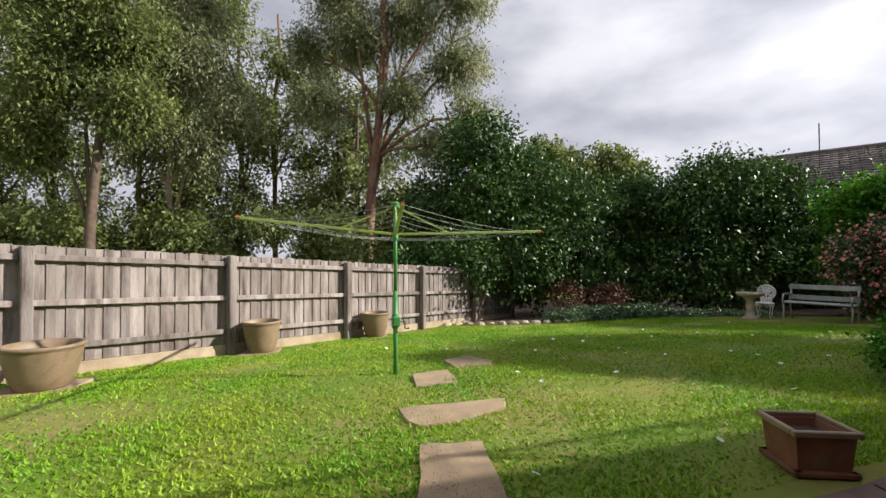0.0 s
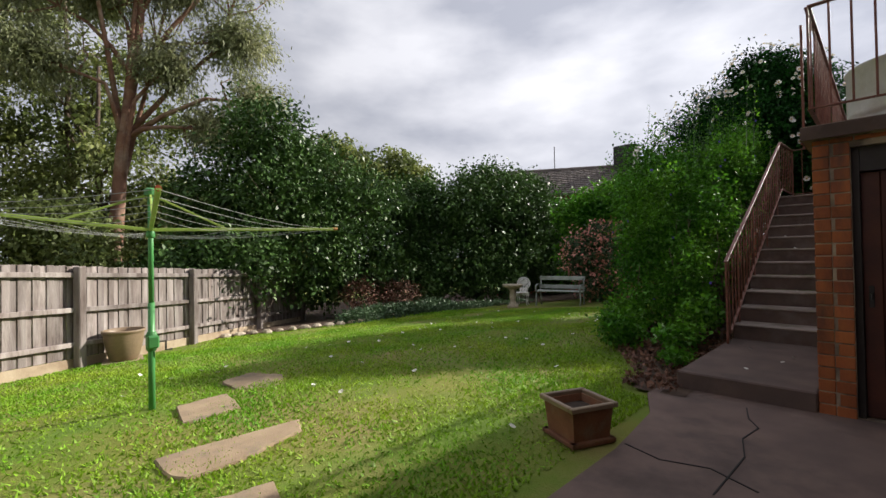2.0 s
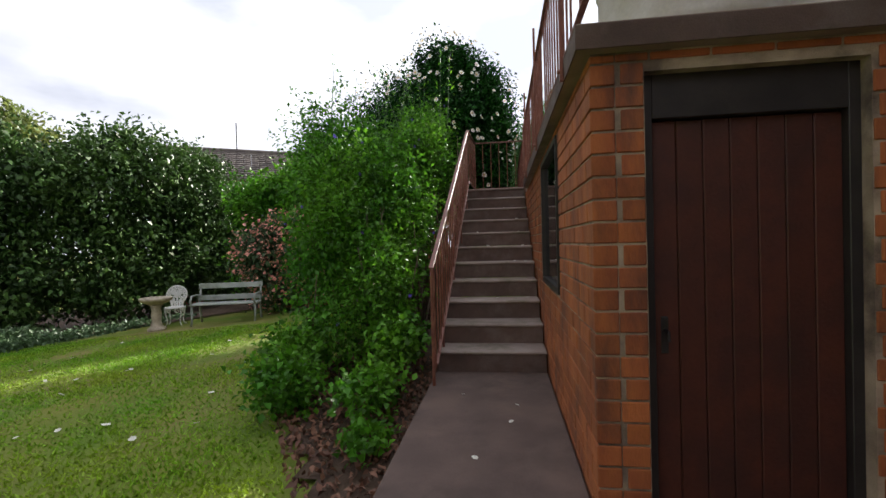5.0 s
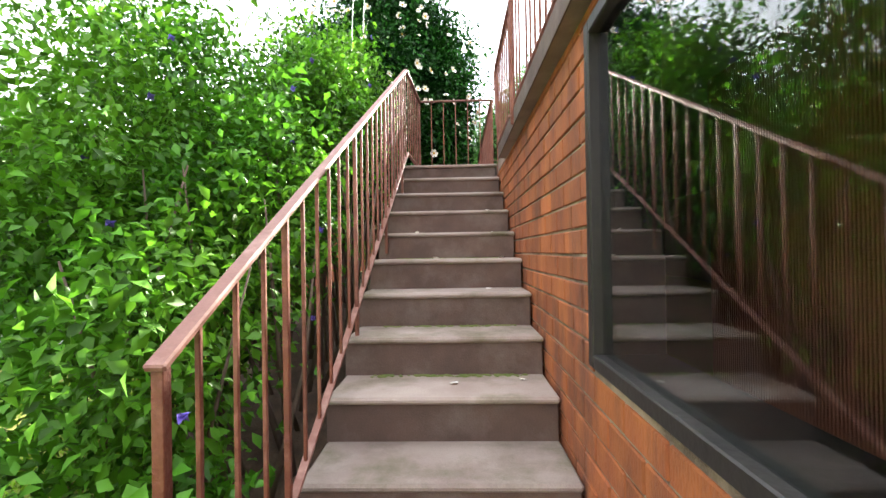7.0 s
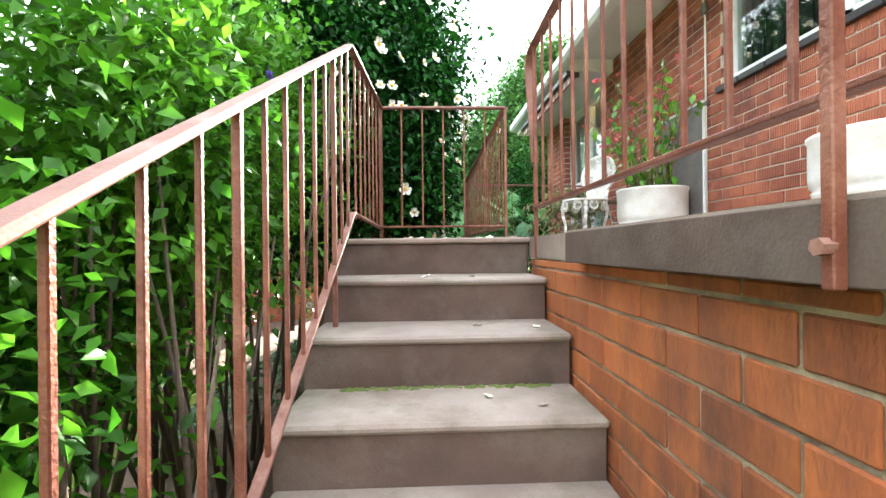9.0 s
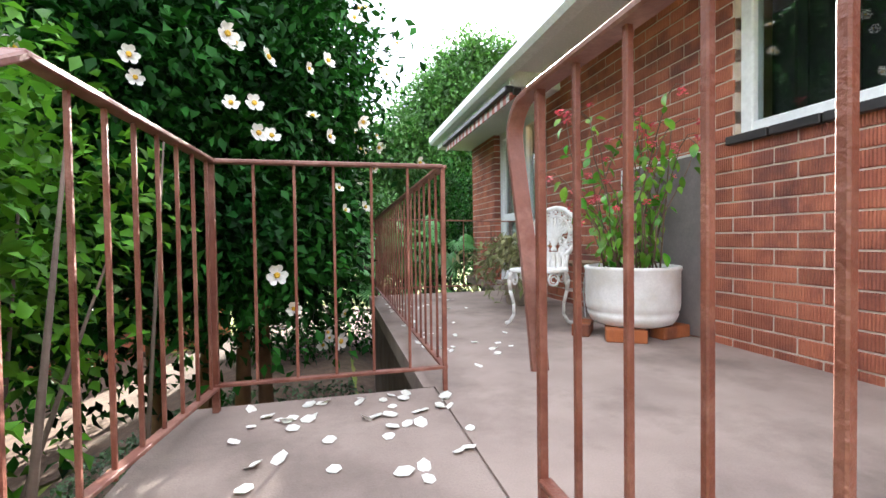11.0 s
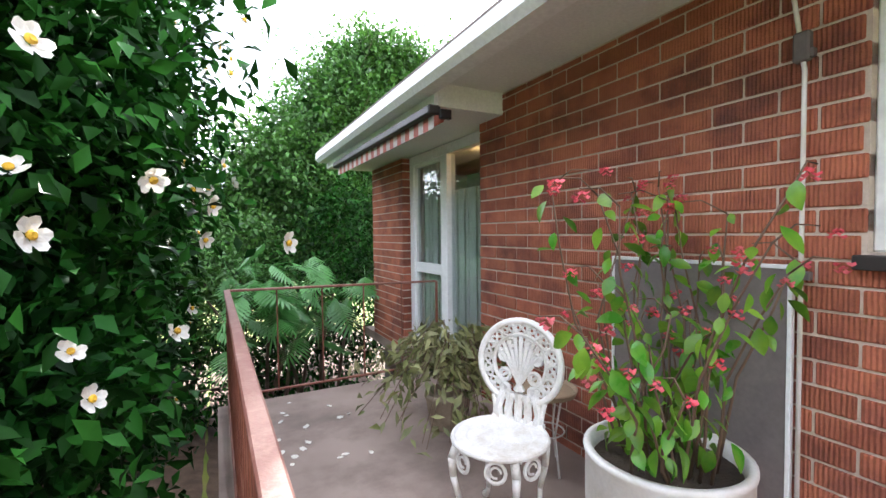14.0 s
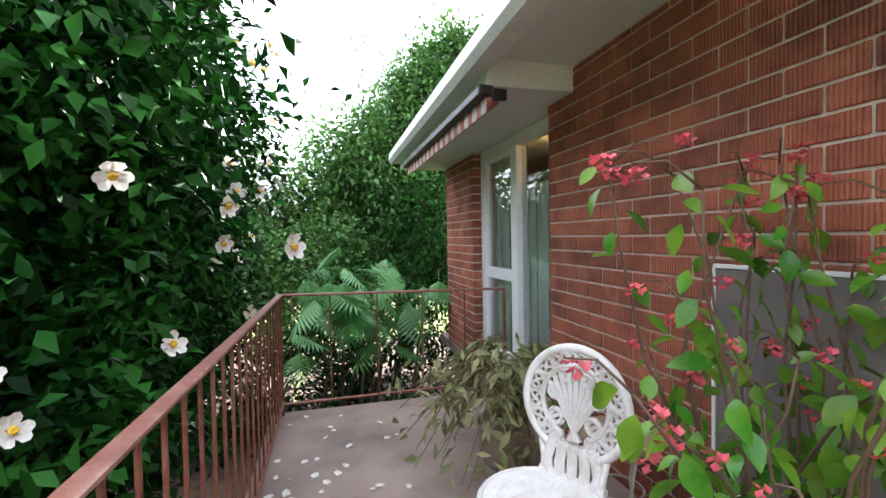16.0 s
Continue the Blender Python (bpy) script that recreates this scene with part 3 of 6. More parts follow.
def build_concrete():
    g = Geo()
    g.prism([(-0.87, -8.3), (-0.86, -7.0), (-0.94, -6.2), (-1.14, -5.72), (-1.12, -5.32), (3.5, -5.32), (3.5, -13.0), (0.9, -13.0), (-0.72, -9.4)], -2.5, YARD_Z, 0.0)
    path = solid("pavement", g, M["concrete"], "cracked brown concrete paving beside the lawn", "paving", "structure")
    for pts in ([(-0.42, -5.6), (-0.36, -5.85), (-0.27, -6.02), (-0.31, -6.3), (-0.24, -6.6), (-0.26, -7.2)], [(-0.84, -6.9), (-0.6, -6.98), (-0.35, -6.9), (-0.1, -7.02)]):
        c = Geo()
        c.tube([(x, y, YARD_Z + 0.0005) for x, y in pts], 0.006, 4)
        part("crack", c, M["dark"], path)
    pad = Geo()
    pad.box((STAIR_L - 0.02, FRONT_Y - 0.02, -2.5), (-0.004, -STEPS * GOING + 0.34, PAD_Z), 0.012)
    solid("landing_lower", pad, M["concrete"], "raised worn concrete pad at the foot of the stairs", "landing", "structure")


def build_stairs():
    st = thing("stairs", "steep straight flight of worn concrete steps with brown risers", "stairs", kind="structure")
    for k in range(1, STEPS):
        y, z = -k * GOING, -k * RISE
        g = Geo()
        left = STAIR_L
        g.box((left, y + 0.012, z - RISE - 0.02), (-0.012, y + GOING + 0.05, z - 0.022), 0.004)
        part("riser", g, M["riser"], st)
        t = Geo()
        t.box((left, y - 0.006, z - 0.03), (-0.006, y + GOING + 0.02, z), 0.01)
        part("tread", t, M["step"], st)
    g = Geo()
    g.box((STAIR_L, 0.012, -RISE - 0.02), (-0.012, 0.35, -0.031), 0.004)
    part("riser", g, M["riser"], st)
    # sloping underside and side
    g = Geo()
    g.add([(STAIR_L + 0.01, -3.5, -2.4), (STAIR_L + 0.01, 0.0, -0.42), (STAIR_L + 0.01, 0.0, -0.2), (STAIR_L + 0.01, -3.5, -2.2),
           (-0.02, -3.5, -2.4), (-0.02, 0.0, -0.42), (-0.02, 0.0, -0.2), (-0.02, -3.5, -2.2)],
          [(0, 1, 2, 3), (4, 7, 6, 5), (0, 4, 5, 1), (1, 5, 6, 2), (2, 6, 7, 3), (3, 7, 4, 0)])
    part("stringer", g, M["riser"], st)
    g = Geo()
    for k in (3, 5, 7, 8):
        y, z = -k * GOING, -k * RISE
        for _ in range(90):
            x = -0.85 + 0.75 * rng.random()
            w, d = 0.006 + 0.012 * rng.random(), 0.004 + 0.03 * rng.random() ** 2
            g.lathe([(w, -0.001), (w * 0.8, 0.002 + 0.002 * rng.random()), (w * 0.2, 0.004)], 6, (x, y + GOING + 0.008 - d, z))
    part("moss", g, M["moss"], st, "green moss along the backs of the treads")


def build_slabs():
    g = Geo()
    g.prism([(-0.055, FRONT_Y - 0.05), (HOUSE_X + 0.2, FRONT_Y - 0.05), (HOUSE_X + 0.2, 6.3), (HOUSE_X - 0.01, 6.3), (HOUSE_X - 0.01, 4.10), (-0.05, 4.08), (-0.05, 0.90), (0.0, 0.895), (0.0, 0.0), (0.0, -0.75), (-0.055, -0.755)], -0.105, 0.0, 0.0)
    ter = solid("terrace", g, M["slab"], "raised concrete terrace with petals and water stains", "terrace", "structure")
    # thin strips give the slab edge the darker riser colour
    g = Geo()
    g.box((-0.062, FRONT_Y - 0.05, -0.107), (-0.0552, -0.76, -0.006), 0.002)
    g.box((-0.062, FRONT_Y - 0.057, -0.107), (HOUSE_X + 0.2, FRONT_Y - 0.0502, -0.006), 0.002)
    part("slab_edge", g, M["riser"], ter, "slab edge darker than the slab top")
    g = Geo()
    g.box((STAIR_L, -0.008, -0.03), (-0.001, 0.90, -0.001), 0.008)
    g.box((STAIR_L, 0.03, -0.15), (-0.001, 0.90, -0.031), 0.004)
    solid("landing", g, M["slab"], "concrete landing at the head of the stairs", "landing", "structure")
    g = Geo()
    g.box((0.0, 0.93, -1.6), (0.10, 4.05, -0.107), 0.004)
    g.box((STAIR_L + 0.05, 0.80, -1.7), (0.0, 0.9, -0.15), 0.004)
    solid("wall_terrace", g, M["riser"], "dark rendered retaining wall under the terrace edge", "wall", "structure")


BRICK_L, COURSE = 0.24, 0.086


def brick_rows(u0, u1, z0, z1, holes=(), shift=0.0, course=COURSE):
    """Bricks of a stretcher bond as (u from, u to, z from, z to), cut at the ends and round the holes."""
    out = []
    k = 0
    z = z0
    while z < z1 - 0.03:
        ztop = min(z + course - 0.01, z1 - 0.005)
        u = u0 - (BRICK_L / 2 if k % 2 else 0) - shift
        while u < u1:
            spans = [(max(u, u0), min(u + 0.23, u1))]
            for ha, hb, hz0, hz1 in holes:
                if ztop > hz0 + 0.02 and z < hz1 - 0.02:
                    cut = []
                    for a, b in spans:
                        if b <= ha or a >= hb:
                            cut.append((a, b))
                        else:
                            cut += [(a, ha), (hb, b)]
                    spans = cut
            out += [(a, b, z, ztop) for a, b in spans if b - a > 0.035]
            u += BRICK_L
        z += course
        k += 1
    return out


BRICK_MESHES = {}


def brick_data(mat, w, d, h):
    key = (mat, round(w, 3), round(d, 3), round(h, 3))
    if key not in BRICK_MESHES:
        g = Geo()
        g.box((-w / 2, -d / 2, -h / 2), (w / 2, d / 2, h / 2), 0.004)
        BRICK_MESHES[key] = g.data("brick", M[mat])
    return BRICK_MESHES[key]


def lay_bricks(wall, rows, axis, face, depth, mat, near):
    """Bricks whose faces stand at face, along y (axis 'y', facing -x) or along x (axis 'x', facing -y). Those that near() picks are parts, the rest one part."""
    rest = Geo()
    count = 0
    for a, b, z0, z1 in rows:
        proud = face + 0.003 * rng.random()
        mid, zm = (a + b) / 2, (z0 + z1) / 2
        if near(mid, zm) and count < 300:
            count += 1
            d = depth
            if axis == "y":
                ob = part("brick", brick_data(mat, d, b - a, z1 - z0), None, wall)
                ob.location = (proud + d / 2, mid, zm)
            else:
                ob = part("brick", brick_data(mat, b - a, d, z1 - z0), None, wall)
                ob.location = (mid, proud + d / 2, zm)
        elif axis == "y":
            rest.box((proud, a, z0), (proud + depth, b, z1), 0.004)
        else:
            rest.box((a, proud, z0), (b, proud + depth, z1), 0.004)
    if rest.v:
        tagged(part("bricks_rest", rest, M["brick_rest" if mat == "brick" else "brick_low_rest"], wall), kind="stuff")


SIDE_WIN = (-4.22, -3.06, -1.25, -0.17)
DOOR = (0.22, 1.06, -2.2, -0.19)
HOUSE_WIN = (-0.9, 1.085, 1.19, 2.14)
RECESS = (3.346, 4.92)


def slabs_with_holes(g, axis, face, thick, u0, u1, z0, z1, holes):
    """A backing wall with openings, laid up of plain blocks."""
    us = sorted({u0, u1, *[h[0] for h in holes], *[h[1] for h in holes]})
    us = [u for u in us if u0 <= u <= u1]
    for a, b in zip(us, us[1:]):
        zs = [(z0, z1)]
        for ha, hb, hz0, hz1 in holes:
            if ha <= a and b <= hb:
                zs = [s for lo, hi in zs for s in ((lo, min(hi, hz0)), (max(lo, hz1), hi)) if s[1] - s[0] > 0.01]
        for lo, hi in zs:
            if axis == "y":
                g.box((face, a, lo), (face + thick, b, hi))
            else:
                g.box((a, face, lo), (b, face + thick, hi))


def build_walls():
    # stair side of the lower storey
    g = Geo()
    slabs_with_holes(g, "y", 0.009, 0.2, FRONT_Y + 0.009, 0.0, -2.45, -0.105, [SIDE_WIN])
    side = solid("wall_side", g, M["mortar_low"], "red-brown brick wall beside the stairs with pale mortar", "wall", "structure")
    # front of the lower storey
    g = Geo()
    slabs_with_holes(g, "x", FRONT_Y + 0.009, 0.2, 0.21, 3.4, -2.45, -0.105, [DOOR])
    front = solid("wall_front", g, M["mortar_low"], "shaded red-brown brick wall round a garage door", "wall", "structure")
    # house
    g = Geo()
    slabs_with_holes(g, "y", HOUSE_X + 0.009, 0.2, -5.0, RECESS[0] - 0.004, -0.1, 2.24, [HOUSE_WIN])
    g.box((HOUSE_X + 0.009, RECESS[1] + 0.006, -0.1), (HOUSE_X + 0.21, 5.95, 2.08))
    house = solid("wall_house", g, M["mortar"], "rough-faced red brick house wall with raked mortar joints", "wall", "structure")
    return side, front, house


def closing_walls():
    g = Geo()
    g.box((3.2, -5.0, -2.5), (3.4, 6.2, 2.3))
    g.box((HOUSE_X + 0.21, -5.0, -0.1), (3.3, -4.8, 2.3))
    g.box((HOUSE_X + 0.21, 5.97, -1.5), (3.2, 6.15, 2.3))
    solid("wall_back", g, M["wall_inner"], "plain inner walls that close the house", "wall", "structure")
    # unseen walls, added to hold sky light and bounce off the garage front
    g = Geo()
    g.box((2.0, -12.1, -2.5), (2.2, -5.45, 3.2))
    g.box((-2.6, -12.3, -2.5), (2.2, -12.1, 3.2))
    solid("wall_yard", g, M["riser"], "added unseen dark walls closing the yard and blocking sky light", "wall", "structure")
    g = Geo()
    g.box((0.75, -4.4, -2.2), (0.85, -2.4, -0.107))
    solid("wall_store", g, M["brick_rest"], "dim brick wall inside the store room", "wall", "structure")
    g = Geo()
    g.box((HOUSE_X + 0.2, -5.0, -0.06), (3.2, 5.96, -0.02))
    solid("floor_inner", g, M["wall_inner"], "plain dim floor inside the house", "floor", "structure")
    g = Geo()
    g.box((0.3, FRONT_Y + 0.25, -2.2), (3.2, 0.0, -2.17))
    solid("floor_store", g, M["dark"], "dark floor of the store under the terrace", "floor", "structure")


build_concrete()
build_stairs()
build_slabs()
WALL_SIDE, WALL_FRONT, WALL_HOUSE = build_walls()
closing_walls()


# ---- eaves ----
def build_eaves():
    g = Geo()
    g.box((1.27, -5.6, 2.235), (3.4, 3.04, 2.265))
    g.box((1.27, 3.08, 2.085), (3.4, 6.1, 2.115))
    g.box((1.27, 3.04, 2.085), (3.4, 3.08, 2.265))
    solid("ceiling_soffit", g, M["soffit"], "flat white-painted soffit under the eaves", "soffit", "structure")
    g = Geo()
    g.box((1.24, -5.6, 2.185), (1.27, 3.04, 2.30), 0.004)
    g.box((1.24, 3.04, 2.085), (1.27, 6.12, 2.30), 0.004)
    fascia = solid("fascia", g, M["white"], "white-painted fascia board along the eaves", "fascia", "structure")
    g = Geo()
    prof = [(0.0, 0.0), (-0.10, 0.0), (-0.125, 0.03), (-0.125, 0.075), (-0.112, 0.10), (-0.118, 0.108), (-0.13, 0.108), (-0.135, 0.03), (-0.104, -0.01), (0.0, -0.01)]
    y0, y1 = -5.6, 6.15
    n = len(prof)
    vs = [(1.24 + x, y, 2.17 + z) for y in (y0, y1) for x, z in prof]
    g.add(vs, [(i, (i + 1) % n, n + (i + 1) % n, n + i) for i in range(n)] + [tuple(range(n)), tuple(range(2 * n - 1, n - 1, -1))])
    part("gutter", g, M["white"], fascia)
    g = Geo()
    g.box((1.27, -5.7, 2.30), (1.30, 6.2, 2.32))
    g.add([(1.15, -5.7, 2.29), (3.4, -5.7, 3.05), (3.4, 6.2, 3.05), (1.15, 6.2, 2.29), (1.15, -5.7, 2.33), (3.4, -5.7, 3.10), (3.4, 6.2, 3.10), (1.15, 6.2, 2.33)],
          [(0, 1, 2, 3), (4, 7, 6, 5), (0, 4, 5, 1), (1, 5, 6, 2), (2, 6, 7, 3), (3, 7, 4, 0)])
    solid("roof", g, M["roof"], "low tiled roof over the house", "roof", "structure")
    aw = thing("awning", "rolled-up striped awning under the gutter with a dark cover", "awning", at=(1.30, 3.0, 2.02))
    g = Geo()
    g.box((-0.12, 0.0, 0.0), (-0.032, 2.56, 0.06), 0.01)
    part("cover", g, M["black"], aw)
    g = Geo()
    g.tube([(-0.03, 0.02, -0.015), (-0.03, 2.54, -0.015)], 0.035, 12)
    part("roll", g, M["awning_red"], aw, "", True)
    for k in range(31):
        g = Geo()
        y = 0.03 + k * 0.08
        g.box((-0.072, y, -0.085), (-0.066, y + 0.079, 0.0), 0.002)
        part("stripe", g, M["awning_red" if k % 2 else "awning_white"], aw)
    g = Geo()
    g.box((-0.05, -0.03, -0.03), (0.03, 0.0, 0.03), 0.004)
    part("bracket", g, M["black"], aw)


build_eaves()


# ---- railings ----
def baluster(g, x, y, z0, z1, r=0.0055):
    g.box((x - r, y - r, z0), (x + r, y + r, z1), 0.002)


RAIL_X = -0.905


def stair_rail():
    t = thing("stair_railing", "rust-red painted steel railing with a worn handrail beside the stairs", "railing")
    ya, yb = -3.72, -0.07
    za, zb = -1.08, 0.945
    slope = (zb - za) / (yb - ya)
    top_x, low_x = RAIL_X, RAIL_X - 0.055

    def rail_x(y):
        return top_x + (low_x - top_x) * (yb - y) / (yb - ya)

    g = Geo()
    g.bar((low_x, ya, za), (top_x, yb, zb), 0.042, 0.016, 0.004)
    g.bar((top_x, yb - 0.01, zb), (RAIL_X + 0.06, 0.84, 0.93), 0.042, 0.016, 0.004)
    part("handrail", g, M["rail_top"], t, "worn pinkish handrail")
    g = Geo()
    g.bar((rail_x(-3.55), -3.55, -3.55 * 0.575 + 0.13), (top_x, 0.0, 0.13), 0.03, 0.012, 0.002)
    g.bar((top_x, 0.0, 0.13), (RAIL_X + 0.06, 0.84, 0.09), 0.03, 0.012, 0.002)
    part("bottom_rail", g, M["rail_top"], t)
    y = -3.587
    k = 0
    while y < -0.02:
        g = Geo()
        big = k % 6 == 3
        z0 = max(y * 0.575 + (0.13 if not big else -0.12), PAD_Z)
        baluster(g, rail_x(y), y, z0, za + slope * (y - ya), 0.0095 if big else 0.0062)
        part("post" if big else "baluster", g, M["rust"], t)
        y += 0.150
        k += 1
    for y in np.arange(0.06, 0.80, 0.122):
        g = Geo()
        baluster(g, RAIL_X + 0.06 * y / 0.84, y, 0.10, 0.93)
        part("baluster", g, M["rust"], t)
    g = Geo()
    baluster(g, RAIL_X + 0.06, 0.84, 0.0, 0.92, 0.012)
    part("post", g, M["rust"], t)
    g = Geo()
    baluster(g, low_x, ya + 0.02, PAD_Z - 0.15, za, 0.012)
    part("post", g, M["rust"], t)


def run_rail(t, a, b, z0, z1, gap=0.118, ends=(True, True), foot=0.0, fall=0.0):
    """A level run of railing from a to b: top and bottom rail, thin balusters, posts at the ends."""
    a, b = Vector(a), Vector(b)
    g = Geo()
    g.bar((*a, z1), (*b, z1 - fall), 0.042, 0.016, 0.004)
    part("handrail", g, M["rail_top"], t)
    g = Geo()
    g.bar((*a, z0), (*b, z0), 0.03, 0.012, 0.002)
    part("bottom_rail", g, M["rust"], t)
    n = max(1, round((b - a).length / gap))
    for k in range(n + 1):
        p = a.lerp(b, k / n)
        g = Geo()
        if k in (0, n):
            if ends[0 if k == 0 else 1]:
                baluster(g, p.x, p.y, foot, z1 - fall * k / n, 0.0095)
                part("post", g, M["rust"], t)
        else:
            baluster(g, p.x, p.y, z0, z1 - fall * k / n, 0.0055)
            part("baluster", g, M["rust"], t)


def bent_strip(g, ends, w, d):
    """A flat steel strip bent smoothly through the points, its width along x."""
    p = [Vector(e) for e in ends]
    p = [p[0] * 2 - p[1]] + p + [p[-1] * 2 - p[-2]]
    line = []
    for a, b, c, e in zip(p, p[1:], p[2:], p[3:]):
        for k in range(5):
            s = k / 5
            line.append(0.5 * (2 * b + (c - a) * s + (2 * a - 5 * b + 4 * c - e) * s * s + (3 * b - a - 3 * c + e) * s ** 3))
    line.append(p[-2])
    vs, fs = [], []
    for k, q in enumerate(line):
        way = (line[min(k + 1, len(line) - 1)] - line[max(k - 1, 0)]).normalized()
        out = Vector((0, way.z, -way.y)) * (d / 2)
        side = Vector((w / 2, 0, 0))
        vs += [q - side + out, q + side + out, q + side * 1.06, q + side - out, q - side - out, q - side * 1.06]
        if k:
            o = 6 * k
            fs += [(o - 6 + i, o - 6 + (i + 1) % 6, o + (i + 1) % 6, o + i) for i in range(6)]
    fs += [tuple(range(5, -1, -1)), tuple(range(len(vs) - 6, len(vs)))]
    g.add(vs, fs)


def terrace_rails():
    t = thing("terrace_railing", "rust-red steel railing round the landing and terrace edge", "railing")
    run_rail(t, (RAIL_X + 0.06, 0.84), (0.03, 0.835), 0.10, 0.93, gap=0.147, ends=(False, True))
    run_rail(t, (0.03, 0.835), (0.03, 4.03), 0.10, 0.93, gap=0.135, ends=(False, True), fall=0.07)
    run_rail(t, (0.03, 4.03), (1.74, 4.05), 0.08, 0.86, gap=0.33, ends=(False, True), fall=0.03)
    t = thing("edge_railing", "rust-red steel railing along the slab edge with a curved end", "railing")
    x = -0.01
    g = Geo()
    end = [(x + 0.01, -0.10, 0.935), (x + 0.01, -0.045, 0.93), (x + 0.01, -0.01, 0.905), (x + 0.01, 0.005, 0.87), (x + 0.01, -0.003, 0.82), (x + 0.01, -0.035, 0.70), (x + 0.01, -0.08, 0.53), (x + 0.01, -0.115, 0.36)]
    g.bar((x + 0.01, -5.36, 0.935), end[0], 0.042, 0.016, 0.004)
    bent_strip(g, end, 0.036, 0.013)
    part("handrail", g, M["rail_top"], t)
    g = Geo()
    g.bar((x + 0.01, -5.36, 0.14), (x + 0.01, -0.13, 0.14), 0.03, 0.012, 0.002)
    part("bottom_rail", g, M["rust"], t)
    y, k = -0.124, 0
    while y > -5.38:
        g = Geo()
        big = k % 12 == 0
        baluster(g, x + 0.01 - (0.072 if big and y < -0.6 else 0.0), y, -0.11 if big else 0.14, 0.93, 0.009 if big else 0.006)
        ob = part("post" if big else "baluster", g, M["rust"], t)
        if big and y < -0.6:
            b = Geo()
            b.tube([(x - 0.084, y, -0.06), (x - 0.066, y, -0.06)], 0.011, 6)
            part("bolt", b, M["rail_top"], ob)
        y -= 0.137
        k += 1
    # along the front edge over the garage door
    g = Geo()
    g.bar((x + 0.01, -5.375, 0.93), (3.0, -5.375, 0.93), 0.042, 0.016, 0.004)
    part("handrail", g, M["rail_top"], t)
    g = Geo()
    g.bar((x + 0.01, -5.375, 0.14), (3.0, -5.375, 0.14), 0.03, 0.012, 0.002)
    part("bottom_rail", g, M["rust"], t)
    for x1 in np.arange(x + 0.01, 3.0, 0.125):
        g = Geo()
        baluster(g, x1, -5.375, 0.0 if x1 < 0 else 0.14, 0.93, 0.0125 if x1 < 0 else 0.0075)
        part("baluster", g, M["rust"], t)


stair_rail()
terrace_rails()

# ---- doors and windows ----
def garage_door():
    t = thing("door_1", "closed dark red-brown timber board door in a brick wall", "door", at=(DOOR[0], FRONT_Y + 0.06, YARD_Z), kind="structure")
    w, h = DOOR[1] - DOOR[0], DOOR[3] - DOOR[2]
    g = Geo()
    g.box((0.0, 0, 0), (0.045, 0.08, h), 0.003)
    g.box((w - 0.045, 0, 0), (w, 0.08, h), 0.003)
    g.box((0.045, 0, h - 0.185), (w - 0.045, 0.08, h), 0.003)
    part("door_frame", g, M["black"], t, "dark painted lintel and jambs")
    n = 7
    bw = (w - 0.09) / n
    for k in range(n):
        g = Geo()
        g.box((0.045 + k * bw + 0.0015, 0.035, 0.01), (0.045 + (k + 1) * bw - 0.0015, 0.07, h - 0.19), 0.004)
        part("board", g, M["door"], t)
    g = Geo()
    g.box((0.045, 0.07, 0.01), (w - 0.045, 0.09, h - 0.19))
    part("backing", g, M["black"], t)
    hd = Geo()
    hd.box((0.075, 0.028, 0.82), (0.105, 0.035, 0.98), 0.003)
    hd.tube([(0.09, 0.03, 0.92), (0.09, -0.015, 0.92), (0.09, -0.02, 0.88)], 0.008, 8)
    part("door_handle", hd, M["black"], t, "small dark metal handle")


def side_window():
    y0, y1, z0, z1 = SIDE_WIN
    t = thing("window_1", "dark-framed fixed window in the brick wall by the stairs", "window", kind="structure")
    # black frame runs through the wall, painting the inner reveal as dark as shade
    g = Geo()
    b = 0.045
    g.box((-0.012, y0, z0), (0.215, y0 + b, z1), 0.004)
    g.box((-0.012, y1 - b, z0), (0.215, y1, z1), 0.004)
    g.box((-0.012, y0 + b, z0), (0.215, y1 - b, z0 + b), 0.004)
    g.box((-0.012, y0 + b, z1 - b), (0.215, y1 - b, z1), 0.004)
    part("window_frame", g, M["black"], t, "black painted frame, deepened to darken the reveal")
    g = Geo()
    g.box((0.02, y0 + b, z0 + b), (0.026, y1 - b, z1 - b))
    part("pane", g, M["glass"], t).visible_shadow = False


